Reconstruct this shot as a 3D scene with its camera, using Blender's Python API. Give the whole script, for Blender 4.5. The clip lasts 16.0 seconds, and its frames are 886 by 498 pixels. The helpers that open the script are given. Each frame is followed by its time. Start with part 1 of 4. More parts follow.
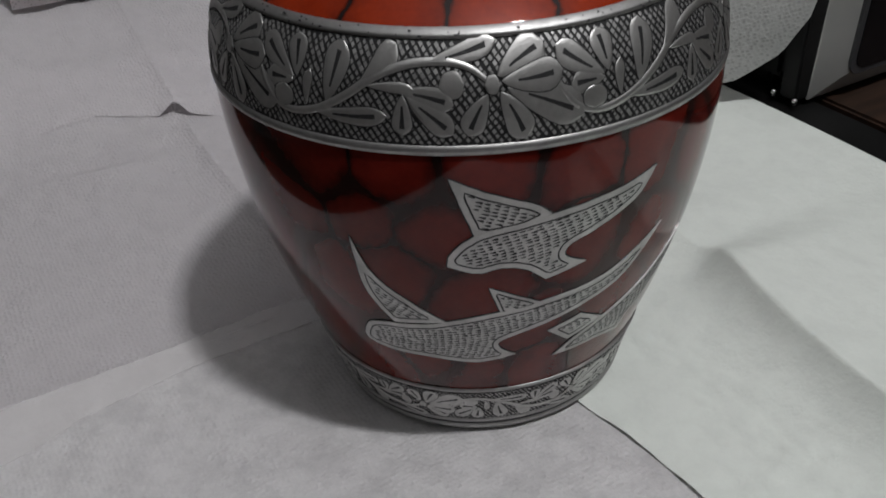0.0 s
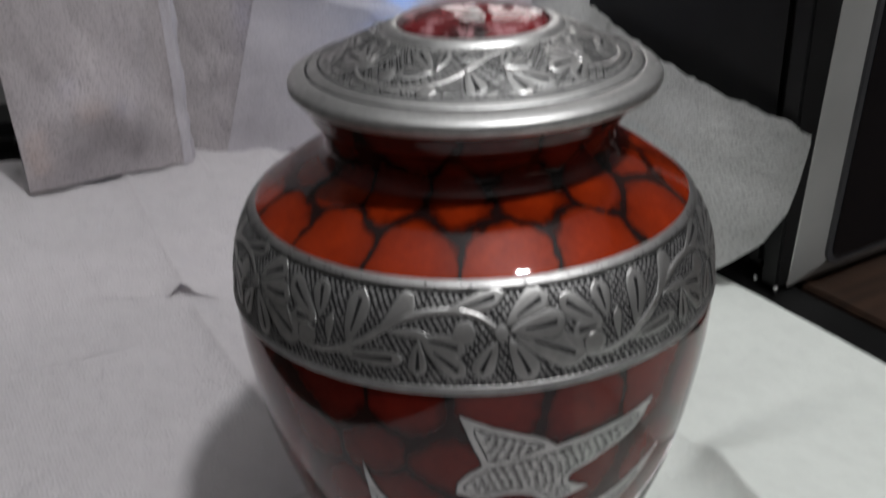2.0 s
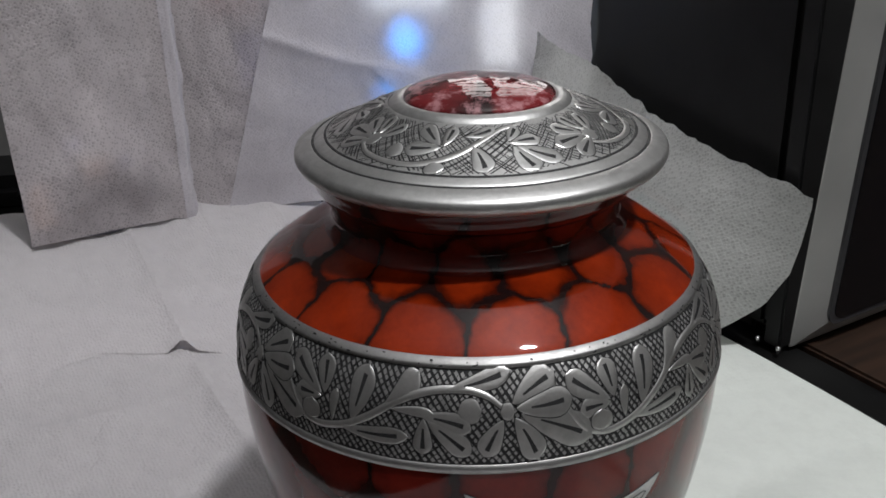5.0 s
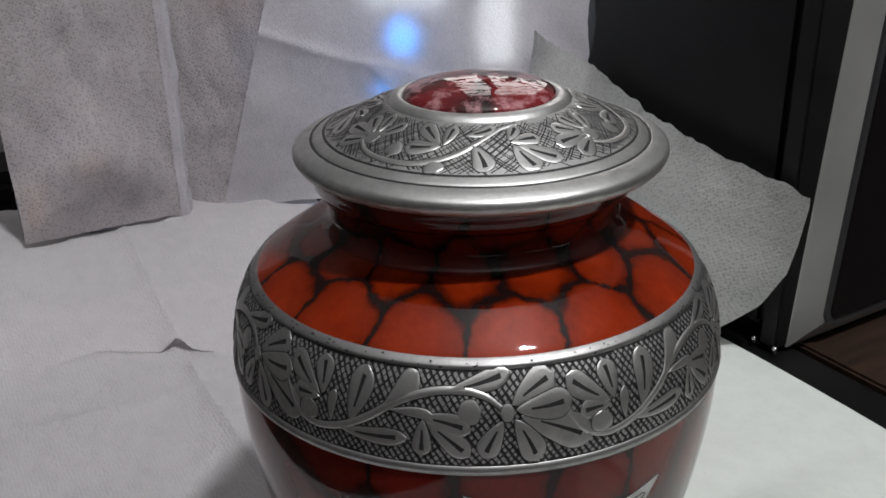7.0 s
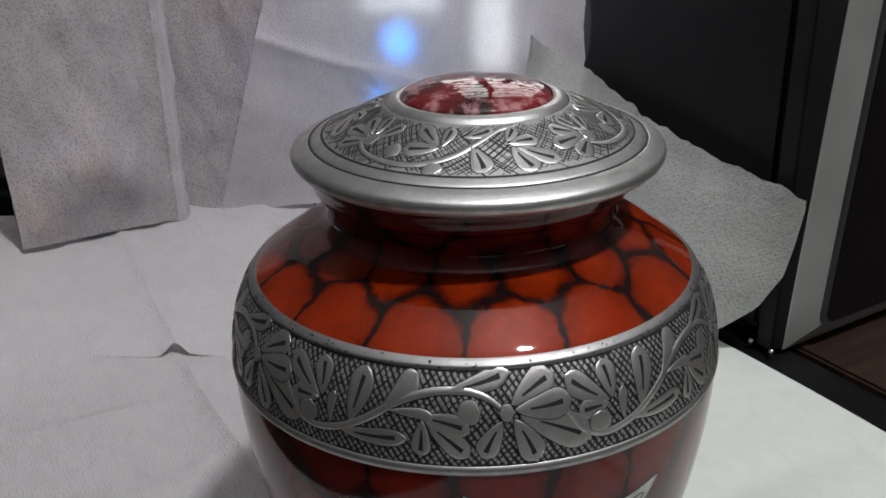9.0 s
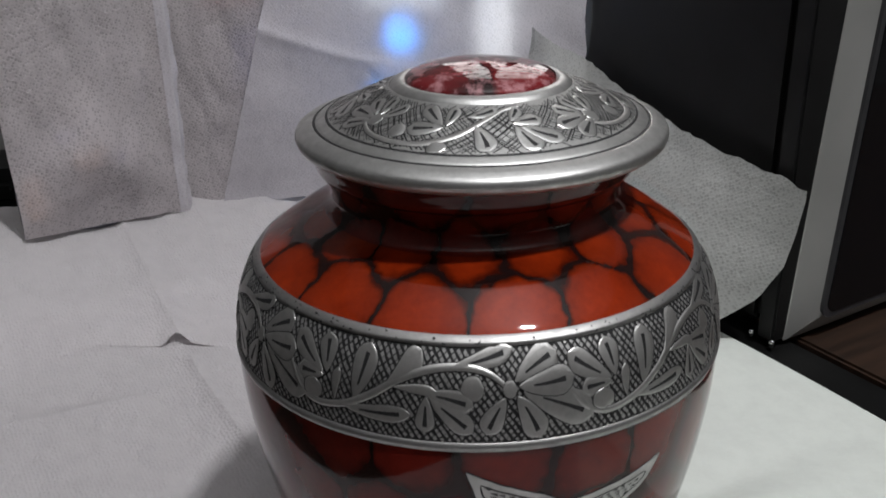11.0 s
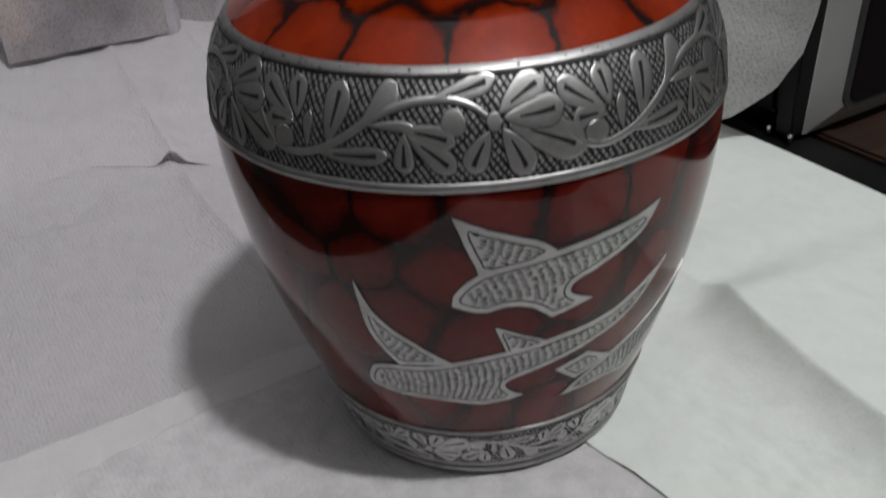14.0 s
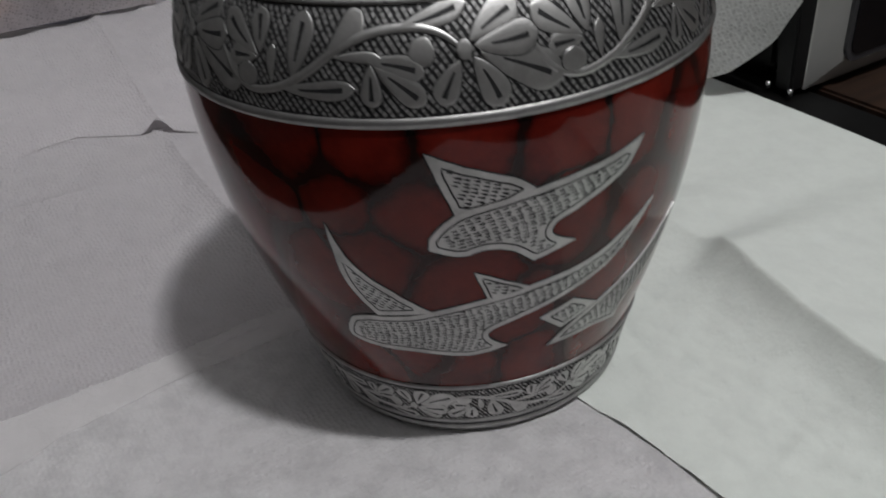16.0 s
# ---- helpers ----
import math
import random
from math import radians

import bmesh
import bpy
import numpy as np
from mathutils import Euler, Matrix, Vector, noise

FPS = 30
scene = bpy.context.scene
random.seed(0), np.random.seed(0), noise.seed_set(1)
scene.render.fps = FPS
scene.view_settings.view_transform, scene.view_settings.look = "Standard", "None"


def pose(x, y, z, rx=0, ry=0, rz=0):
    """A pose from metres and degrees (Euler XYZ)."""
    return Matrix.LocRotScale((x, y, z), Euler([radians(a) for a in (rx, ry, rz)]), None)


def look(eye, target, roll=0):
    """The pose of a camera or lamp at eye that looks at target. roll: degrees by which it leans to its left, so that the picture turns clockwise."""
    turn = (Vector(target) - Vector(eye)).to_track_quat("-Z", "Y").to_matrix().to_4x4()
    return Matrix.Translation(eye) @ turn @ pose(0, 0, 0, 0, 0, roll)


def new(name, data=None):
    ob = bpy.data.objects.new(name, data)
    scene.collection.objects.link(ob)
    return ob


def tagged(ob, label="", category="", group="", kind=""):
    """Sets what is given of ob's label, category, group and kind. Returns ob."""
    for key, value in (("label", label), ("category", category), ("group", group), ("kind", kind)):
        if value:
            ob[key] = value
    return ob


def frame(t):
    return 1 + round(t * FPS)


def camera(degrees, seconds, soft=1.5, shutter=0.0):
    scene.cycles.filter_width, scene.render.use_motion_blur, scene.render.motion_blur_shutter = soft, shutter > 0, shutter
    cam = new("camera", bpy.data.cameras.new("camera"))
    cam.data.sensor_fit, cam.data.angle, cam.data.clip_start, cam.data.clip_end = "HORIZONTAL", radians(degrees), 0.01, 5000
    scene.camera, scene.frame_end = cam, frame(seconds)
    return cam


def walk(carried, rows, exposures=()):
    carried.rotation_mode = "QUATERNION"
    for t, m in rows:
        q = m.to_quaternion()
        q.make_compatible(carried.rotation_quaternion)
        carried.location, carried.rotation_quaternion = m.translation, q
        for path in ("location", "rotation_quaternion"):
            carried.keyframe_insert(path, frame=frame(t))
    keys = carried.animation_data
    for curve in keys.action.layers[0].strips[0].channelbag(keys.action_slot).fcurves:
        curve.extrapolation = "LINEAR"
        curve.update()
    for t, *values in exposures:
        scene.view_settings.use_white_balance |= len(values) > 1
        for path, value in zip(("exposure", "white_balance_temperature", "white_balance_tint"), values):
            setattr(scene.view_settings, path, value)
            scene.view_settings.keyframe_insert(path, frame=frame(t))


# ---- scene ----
SOFT = 1.7
EXPOSURES = [(0.0, -0.42), (1.0, -0.37), (1.5, -0.29), (2.0, -0.15), (8.5, -0.10), (11.5, -0.11), (12.5, -0.11), (13.5, -0.12), (14.5, -0.32), (16.0, -0.41)]
cam = camera(50.21, 16.0, soft=SOFT, shutter=1.3)
# seconds, place in metres, turn in degrees; the urn's axis is x = y = 0 and the counter is z = 0
PATH = [
    (0.0, -0.0024, -0.3379, 0.2720, 55.765, 2.863, -0.000),
    (0.5, -0.0038, -0.3387, 0.2777, 55.722, 2.616, -0.148),
    (1.0, -0.0063, -0.3394, 0.2862, 56.518, 2.252, -0.267),
    (1.5, -0.0086, -0.3393, 0.3007, 58.766, 2.009, -0.495),
    (2.0, -0.0092, -0.3397, 0.3118, 63.645, 2.032, -0.606),
    (2.5, -0.0098, -0.3372, 0.3151, 64.656, 2.207, -0.661),
    (3.0, -0.0093, -0.3366, 0.3183, 65.529, 2.218, -0.487),
    (3.5, -0.0107, -0.3365, 0.3214, 66.034, 1.856, -0.434),
    (4.0, -0.0107, -0.3365, 0.3214, 66.289, 1.748, -0.443),
    (6.5, -0.0127, -0.3322, 0.3211, 66.014, 1.247, -0.672),
    (7.0, -0.0133, -0.3327, 0.3210, 66.069, 1.238, -0.797),
    (7.5, -0.0151, -0.3332, 0.3216, 66.085, 1.172, -0.890),
    (8.0, -0.0150, -0.3338, 0.3221, 66.207, 1.236, -1.119),
    (8.5, -0.0140, -0.3341, 0.3209, 66.370, 1.340, -1.105),
    (11.0, -0.0158, -0.3389, 0.3141, 66.521, 1.192, -1.069),
    (11.5, -0.0135, -0.3415, 0.3078, 66.044, 1.672, -1.104),
    (12.0, -0.0110, -0.3395, 0.2986, 64.841, 2.202, -0.952),
    (12.5, -0.0098, -0.3375, 0.2910, 62.609, 2.604, -0.896),
    (13.0, -0.0089, -0.3369, 0.2847, 60.856, 2.868, -0.792),
    (13.5, -0.0063, -0.3364, 0.2768, 59.814, 3.538, -0.960),
    (14.0, -0.0051, -0.3363, 0.2685, 58.537, 3.837, -0.928),
    (14.5, -0.0053, -0.3359, 0.2625, 57.939, 3.931, -0.943),
    (15.0, -0.0040, -0.3336, 0.2600, 57.864, 3.970, -0.855),
    (15.5, -0.0025, -0.3340, 0.2571, 57.752, 4.167, -0.805),
    (16.0, 0.0039, -0.3331, 0.2500, 57.690, 5.068, -0.990),
]
walk(cam, [(t, pose(x, y, z, rx, ry, rz)) for t, x, y, z, rx, ry, rz in PATH], EXPOSURES)

# ---- light ----
world = bpy.data.worlds.new("world")
scene.world = world
world.use_nodes = True
world.node_tree.nodes["Background"].inputs[0].default_value = (0.8, 0.85, 1.0, 1)
world.node_tree.nodes["Background"].inputs[1].default_value = 0.02


def lamp(name, kind, energy, color, m, **more):
    data = bpy.data.lights.new(name, kind)
    data.energy, data.color = energy, color
    for key in more:
        if key == "radius":
            data.shadow_soft_size = more[key]
    ob = new(name, data)
    ob.matrix_world = m
    return ob


lamp("bulb", "POINT", 54.0, (0.985, 0.985, 1.0), pose(0.488, -0.612, 1.90), radius=0.036)
lamp("bulb", "POINT", 54.0, (0.985, 0.985, 1.0), pose(0.562, -0.604, 1.90), radius=0.036)


# ---- materials ----
def material(name, color=(0.8, 0.8, 0.8), rough=0.5, metal=0.0, coat=0.0, spec=0.5):
    m = bpy.data.materials.new(name)
    m.use_nodes = True
    b = m.node_tree.nodes["Principled BSDF"]
    b.inputs["Base Color"].default_value = (*color, 1)
    b.inputs["Roughness"].default_value = rough
    b.inputs["Metallic"].default_value = metal
    b.inputs["Coat Weight"].default_value = coat
    b.inputs["Coat Roughness"].default_value = 0.04
    b.inputs["Specular IOR Level"].default_value = spec
    return m


def node(m, kind, **values):
    n = m.node_tree.nodes.new(kind)
    for key, value in values.items():
        n.inputs[key.replace("_", " ")].default_value = value
    return n


def link(m, a, ai, b, bi):
    m.node_tree.links.new(a.outputs[ai], b.inputs[bi])


def shade_of(m):
    return m.node_tree.nodes["Principled BSDF"]


def ramp(m, source, out, stops):
    r = m.node_tree.nodes.new("ShaderNodeValToRGB")
    while len(r.color_ramp.elements) < len(stops):
        r.color_ramp.elements.new(0.5)
    for e, (at, color) in zip(r.color_ramp.elements, stops):
        e.position, e.color = at, (*color, 1)
    link(m, source, out, r, "Fac")
    return r


def bump(m, source, out, strength, distance, below=None):
    b = node(m, "ShaderNodeBump", Strength=strength, Distance=distance)
    link(m, source, out, b, "Height")
    if below:
        link(m, below, "Normal", b, "Normal")
    link(m, b, "Normal", shade_of(m), "Normal")
    return b


def noise_of(m, scale, detail=4.0, rough=0.5, space="Object"):
    co = m.node_tree.nodes.new("ShaderNodeTexCoord")
    n = node(m, "ShaderNodeTexNoise", Scale=scale, Detail=detail, Roughness=rough)
    link(m, co, space, n, "Vector")
    return n


def lacquer_material(name, bright, pale=0.0, uneven=0.012, haze=0.045):
    """Clear red lacquer over metal, with dark veins; bright: its colour between the veins; pale: how much pinkish
    marbling and painted reflection it has.
    """
    m = material(name, rough=0.5, metal=0.12, coat=1.0, spec=0.0)
    shade_of(m).inputs["Coat Roughness"].default_value = 0.02 if pale else haze
    shade_of(m).inputs["Coat IOR"].default_value = 1.5 if pale else 1.41
    att = m.node_tree.nodes.new("ShaderNodeAttribute")
    att.attribute_name = "vein"
    fine = noise_of(m, 700.0, 4.0, 0.6)
    rough = node(m, "ShaderNodeMath")
    rough.operation = "MULTIPLY_ADD"
    rough.inputs[1].default_value, rough.inputs[2].default_value = 0.20, -0.10
    link(m, fine, "Fac", rough, 0)
    add = node(m, "ShaderNodeMath")
    add.operation = "ADD"
    link(m, att, "Fac", add, 0)
    link(m, rough, 0, add, 1)
    base = ramp(m, add, 0, [(0.0, (0.010, 0.006, 0.006)), (0.14, (0.016, 0.006, 0.005)), (0.36, tuple(0.22 * c + 0.001 for c in bright)), (0.60, tuple(0.52 * c for c in bright)), (1.0, bright)])
    cloud = noise_of(m, 75.0, 8.0, 0.72)
    shades = ramp(m, cloud, "Fac", [(0.34, (0.55, 0.42, 0.5)), (0.64, (1.0, 1.0, 1.0))])
    mix = m.node_tree.nodes.new("ShaderNodeMix")
    mix.data_type, mix.blend_type = "RGBA", "MULTIPLY"
    mix.inputs[0].default_value = 0.7
    link(m, base, "Color", mix, 6)
    link(m, shades, "Color", mix, 7)
    marble_wash = noise_of(m, 110.0, 6.0, 0.7)
    share = ramp(m, marble_wash, "Fac", [(0.49, (pale * 0.05,) * 3), (0.60, (pale,) * 3)])
    veiled = m.node_tree.nodes.new("ShaderNodeMix")
    veiled.data_type = "RGBA"
    veiled.inputs[7].default_value = (0.52, 0.27, 0.29, 1)
    link(m, share, "Color", veiled, 0)
    link(m, mix, 2, veiled, 6)
    link(m, veiled, 2, shade_of(m), "Base Color")
    peel = noise_of(m, 130.0, 2.0, 0.4)
    dent = node(m, "ShaderNodeBump", Strength=uneven, Distance=0.002)
    link(m, peel, "Fac", dent, "Height")
    link(m, dent, "Normal", shade_of(m), "Coat Normal")
    return m


def pewter_material(name, color, rough, metal, fine=900.0):
    m = material(name, color, rough, metal)
    n = noise_of(m, 160.0, 6.0, 0.65)
    tone = ramp(m, n, "Fac", [(0.3, tuple(c * 0.82 for c in color)), (0.7, tuple(min(1, c * 1.12) for c in color))])
    link(m, tone, "Color", shade_of(m), "Base Color")
    r = ramp(m, n, "Fac", [(0.3, (rough + 0.1,) * 3), (0.7, (rough - 0.06,) * 3)])
    link(m, r, "Color", shade_of(m), "Roughness")
    g = noise_of(m, fine, 3.0)
    bump(m, g, "Fac", 0.12, 0.0006)
    return m


def paper_material(name, color, emboss=0.0, thin=0.0, blotch=0.92, holes=0.0, passing=0.0):
    """Absorbent paper: soft fibres, a stamped grid of small dimples, and for thin sheets light that passes through."""
    m = material(name, color, 0.9, spec=0.15)
    co = m.node_tree.nodes.new("ShaderNodeTexCoord")
    fibre = node(m, "ShaderNodeTexNoise", Scale=420.0, Detail=5.0, Roughness=0.65)
    link(m, co, "Object", fibre, "Vector")
    blot = node(m, "ShaderNodeTexNoise", Scale=70.0, Detail=8.0, Roughness=0.75)
    link(m, co, "Object", blot, "Vector")
    tone = ramp(m, blot, "Fac", [(0.36, tuple(c * blotch for c in color)), (0.58, color)])
    link(m, tone, "Color", shade_of(m), "Base Color")
    b = bump(m, fibre, "Fac", 0.45, 0.0010)
    soft = node(m, "ShaderNodeTexNoise", Scale=75.0, Detail=4.0, Roughness=0.55)
    link(m, co, "Object", soft, "Vector")
    b = bump(m, soft, "Fac", 0.12 if thin else 0.22, 0.004, b)
    if emboss:
        cell = node(m, "ShaderNodeTexVoronoi", Scale=420.0, Randomness=0.55)
        link(m, co, "UV", cell, "Vector")
        cell.inputs["Scale"].default_value = 1.0
        b = bump(m, cell, "Distance", emboss, 0.0016, b)
    if passing:
        tree = m.node_tree
        under = tree.nodes.new("ShaderNodeBsdfTranslucent")
        under.inputs["Color"].default_value = (*color, 1)
        both = tree.nodes.new("ShaderNodeMixShader")
        both.inputs[0].default_value = passing
        link(m, shade_of(m), 0, both, 1)
        link(m, under, 0, both, 2)
        link(m, both, 0, tree.nodes["Material Output"], "Surface")
    if thin:
        tree, p = m.node_tree, shade_of(m)
        through_light = tree.nodes.new("ShaderNodeBsdfTranslucent")
        through_light.inputs["Color"].default_value = (*color, 1)
        clear = tree.nodes.new("ShaderNodeBsdfRefraction")
        clear.inputs["Roughness"].default_value, clear.inputs["IOR"].default_value = 1.0, 1.3
        hole = tree.nodes.new("ShaderNodeBsdfTransparent")
        a, c, d = (tree.nodes.new("ShaderNodeMixShader") for _ in range(3))
        a.inputs[0].default_value, c.inputs[0].default_value = 0.2, thin
        link(m, p, 0, a, 1)
        link(m, through_light, 0, a, 2)
        link(m, a, 0, c, 1)
        link(m, clear, 0, c, 2)
        share = ramp(m, cell, "Distance", [(0.04, (holes,) * 3), (0.48, (0, 0, 0))])
        link(m, share, "Color", d, 0)
        link(m, c, 0, d, 1)
        link(m, hole, 0, d, 2)
        link(m, d, 0, tree.nodes["Material Output"], "Surface")
    return m


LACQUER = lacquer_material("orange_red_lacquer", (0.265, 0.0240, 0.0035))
# wine red is the body's own colour; on the neck it paints shade
WINE_AND_SHADE_LACQUER = lacquer_material("wine_and_shade_lacquer", (0.158, 0.0130, 0.0075), haze=0.075)
# its pale blotches also paint the towels' reflection into the colour
MARBLED_REFLECTION = lacquer_material("marbled_reflection_lacquer", (0.22, 0.010, 0.013), 0.62, 0.10)
PEWTER = pewter_material("pewter", (0.51, 0.505, 0.495), 0.44, 1.0)
BRIGHT_PEWTER = pewter_material("polished_pewter", (0.60, 0.60, 0.59), 0.42, 1.0)
RING_PEWTER = pewter_material("dull_pewter", (0.40, 0.395, 0.39), 0.45, 1.0)
LEAF_PEWTER = pewter_material("worn_pewter", (0.66, 0.66, 0.65), 0.34, 1.0)
CUT_PEWTER = pewter_material("cut_pewter", (0.44, 0.435, 0.43), 0.5, 0.9)
OXIDE = material("black_oxide", (0.010, 0.010, 0.011), 0.6, 0.0)
PAPER_ROUGH = paper_material("embossed_paper", (0.708, 0.678, 0.694), 0.65, passing=0.32)
PAPER_SOFT = paper_material("soft_paper", (0.822, 0.805, 0.81), 0.5, blotch=0.78, passing=0.3)
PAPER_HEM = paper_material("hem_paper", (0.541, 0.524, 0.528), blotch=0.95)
PAPER_SMOOTH = paper_material("smooth_paper", (0.727, 0.762, 0.719), blotch=0.94, passing=0.10)
TOWEL = paper_material("thin_paper", (0.576, 0.529, 0.545), 0.5, 0.16, holes=0.42)
TOWEL_WOVEN = paper_material("woven_paper", (0.55, 0.555, 0.541), 0.3, 0.14, holes=0.36)
TOWEL_PLAIN = paper_material("thin_smooth_paper", (0.662, 0.632, 0.675), 0.25, 0.14, holes=0.16)
BLACK_PLASTIC = material("black_plastic", (0.006, 0.006, 0.0065), 0.5, spec=0.25)
GREY_PLASTIC = material("grey_plastic", (0.035, 0.035, 0.038), 0.4)
CHROME = material("chrome", (0.7, 0.7, 0.7), 0.2, 1.0)
BLACK_GLASS = material("black_glass", (0.004, 0.004, 0.005), 0.06)
SILVER_PAINT = material("silver_paint", (0.315, 0.315, 0.300), 0.42, 0.6)
BLACK_TOP = material("black_laminate", (0.005, 0.005, 0.005), 0.5, spec=0.15)
WALL = material("wall_paint", (0.15, 0.148, 0.145), 0.85)
CEILING = material("ceiling_paint", (0.74, 0.74, 0.74), 0.9)
FLOOR = material("floor_vinyl", (0.06, 0.045, 0.035), 0.6)


def smudge(m, color, low, high, rough):
    """Uneven dust and finger marks on a smooth surface."""
    big, small = noise_of(m, 14.0, 5.0, 0.6), noise_of(m, 260.0, 4.0, 0.6)
    tone = ramp(m, big, "Fac", [(0.35, tuple(c * low for c in color)), (0.68, tuple(c * high for c in color))])
    link(m, tone, "Color", shade_of(m), "Base Color")
    gloss = ramp(m, big, "Fac", [(0.35, (rough - 0.08,) * 3), (0.68, (rough + 0.12,) * 3)])
    link(m, gloss, "Color", shade_of(m), "Roughness")
    bump(m, small, "Fac", 0.06, 0.0006)


smudge(BLACK_PLASTIC, (0.006, 0.006, 0.0062), 0.6, 2.0, 0.48)
smudge(SILVER_PAINT, (0.40, 0.40, 0.385), 0.92, 1.08, 0.42)
smudge(BLACK_TOP, (0.005, 0.005, 0.005), 0.6, 1.8, 0.5)
smudge(WALL, (0.15, 0.148, 0.145), 0.94, 1.05, 0.85)
smudge(CEILING, (0.74, 0.74, 0.74), 0.95, 1.04, 0.88)
smudge(FLOOR, (0.06, 0.045, 0.035), 0.7, 1.3, 0.55)


def wood_material():
    m = material("brown_wood", (0.12, 0.055, 0.025), 0.45)
    co = m.node_tree.nodes.new("ShaderNodeTexCoord")
    mp = node(m, "ShaderNodeMapping", Scale=(10.0, 120.0, 40.0))
    link(m, co, "Object", mp, "Vector")
    n = node(m, "ShaderNodeTexNoise", Scale=1.0, Detail=8.0, Roughness=0.6)
    link(m, mp, "Vector", n, "Vector")
    c = ramp(m, n, "Fac", [(0.3, (0.012, 0.007, 0.005)), (0.7, (0.040, 0.021, 0.013))])
    link(m, c, "Color", shade_of(m), "Base Color")
    return m


WOOD = wood_material()


# ---- building helpers ----
def mesh_from(name, verts, faces, mats, smooth=True, slots=None):
    me = bpy.data.meshes.new(name)
    me.from_pydata(verts, [], faces)
    for m in mats:
        me.materials.append(m)
    if slots is not None:
        me.polygons.foreach_set("material_index", slots)
    if smooth:
        me.polygons.foreach_set("use_smooth", [True] * len(me.polygons))
    me.update()
    return me


def child(name, me, parent, label=""):
    ob = new(name, me)
    ob.parent = parent
    if label:
        tagged(ob, label)
    return ob


def box_mesh(name, size, mat, bevel=0.0, at=(0, 0, 0), segments=2):
    bm = bmesh.new()
    bmesh.ops.create_cube(bm, size=1.0)
    bmesh.ops.scale(bm, vec=size, verts=bm.verts)
    if bevel:
        bmesh.ops.bevel(bm, geom=bm.edges[:], offset=bevel, segments=segments, affect="EDGES")
    bmesh.ops.translate(bm, vec=at, verts=bm.verts)
    me = bpy.data.meshes.new(name)
    bm.to_mesh(me)
    bm.free()
    me.materials.append(mat)
    return me


def lathe(name, outline, mats, steps=192, closed=False):
    """A mesh turned round the z axis from (radius, height) pairs, bottom to top outside."""
    verts, faces = [], []
    n = len(outline)
    for i in range(steps):
        a = 2 * math.pi * i / steps
        s, c = math.sin(a), -math.cos(a)
        verts += [(r * s, r * c, z) for r, z in outline]
    for i in range(steps):
        j = (i + 1) % steps
        for k in range(n - 1 if not closed else n):
            k2 = (k + 1) % n
            faces.append((i * n + k, j * n + k, j * n + k2, i * n + k2))
    return mesh_from(name, verts, faces, mats)


# plan axes: the counter, the oven and the sheets are turned by 30 degrees
TURN30 = pose(0, 0, 0, 0, 0, 30)


def plan(p, q, z=0.0):
    return Vector((0.866 * p - 0.5 * q, 0.5 * p + 0.866 * q, z))


# ---- room ----
def slab(name, x0, x1, y0, y1, z0, z1, mat):
    me = box_mesh(name, (x1 - x0, y1 - y0, z1 - z0), mat, 0, ((x0 + x1) / 2, (y0 + y1) / 2, (z0 + z1) / 2))
    return tagged(new(name, me), kind="structure")


slab("floor", -2.2, 2.4, -2.6, 1.6, -1.0, -0.9, FLOOR)
slab("ceiling", -2.2, 2.4, -2.6, 1.6, 2.8, 2.9, CEILING)
slab("wall_back", -2.2, 2.4, 1.5, 1.6, -0.9, 2.8, WALL)
slab("wall_front", -2.2, 2.4, -2.6, -2.5, -0.9, 2.8, WALL)
slab("wall_left", -2.2, -2.1, -2.5, 1.5, -0.9, 2.8, WALL)
slab("wall_right", 2.3, 2.4, -2.5, 1.5, -0.9, 2.8, WALL)

# ---- counter ----
counter = new("counter")
counter.matrix_world = TURN30
tagged(counter, "black laminate counter covered with white paper sheets", "counter")
child("countertop", box_mesh("countertop", (0.525, 1.1, 0.035), BLACK_TOP, 0.003, (0.0455, 0.19, -0.0225)), counter)
child("cabinet_body", box_mesh("cabinet_body", (0.50, 1.06, 0.86), BLACK_PLASTIC, 0.004, (0.0455, 0.19, -0.4715)), counter)
side_table = new("side_table")
side_table.matrix_world = TURN30
tagged(side_table, "brown wooden worktop beside the black counter", "worktop")
child("top_board", box_mesh("top_board", (0.8, 1.1, 0.035), WOOD, 0.002, (0.712, 0.19, -0.0215)), side_table)
child("table_base", box_mesh("table_base", (0.7, 1.06, 0.855), WOOD, 0.004, (0.712, 0.19, -0.468)), side_table)


# ---- paper sheets ----
def step(a, b, x):
    t = min(1.0, max(0.0, (x - a) / (b - a)))
    return t * t * (3 - 2 * t)


def crest(x, before, after):
    """A sharp crease: 1 at x = 0, falling off over the two widths."""
    return math.exp(-abs(x) / (before if x < 0 else after))


def ripple(p, q, k, amount, shift=0.0):
    return amount * noise.noise(Vector((p * k, q * k, 3.7 + shift)))


def crumple(p, q, k, amount):
    """Soft sharp-edged dents of handled paper."""
    a = noise.noise(Vector((p * k, q * k, 8.1)))
    b = noise.noise(Vector((p * k * 2.3, q * k * 2.3, 1.4)))
    return amount * (abs(a) + 0.5 * abs(b))


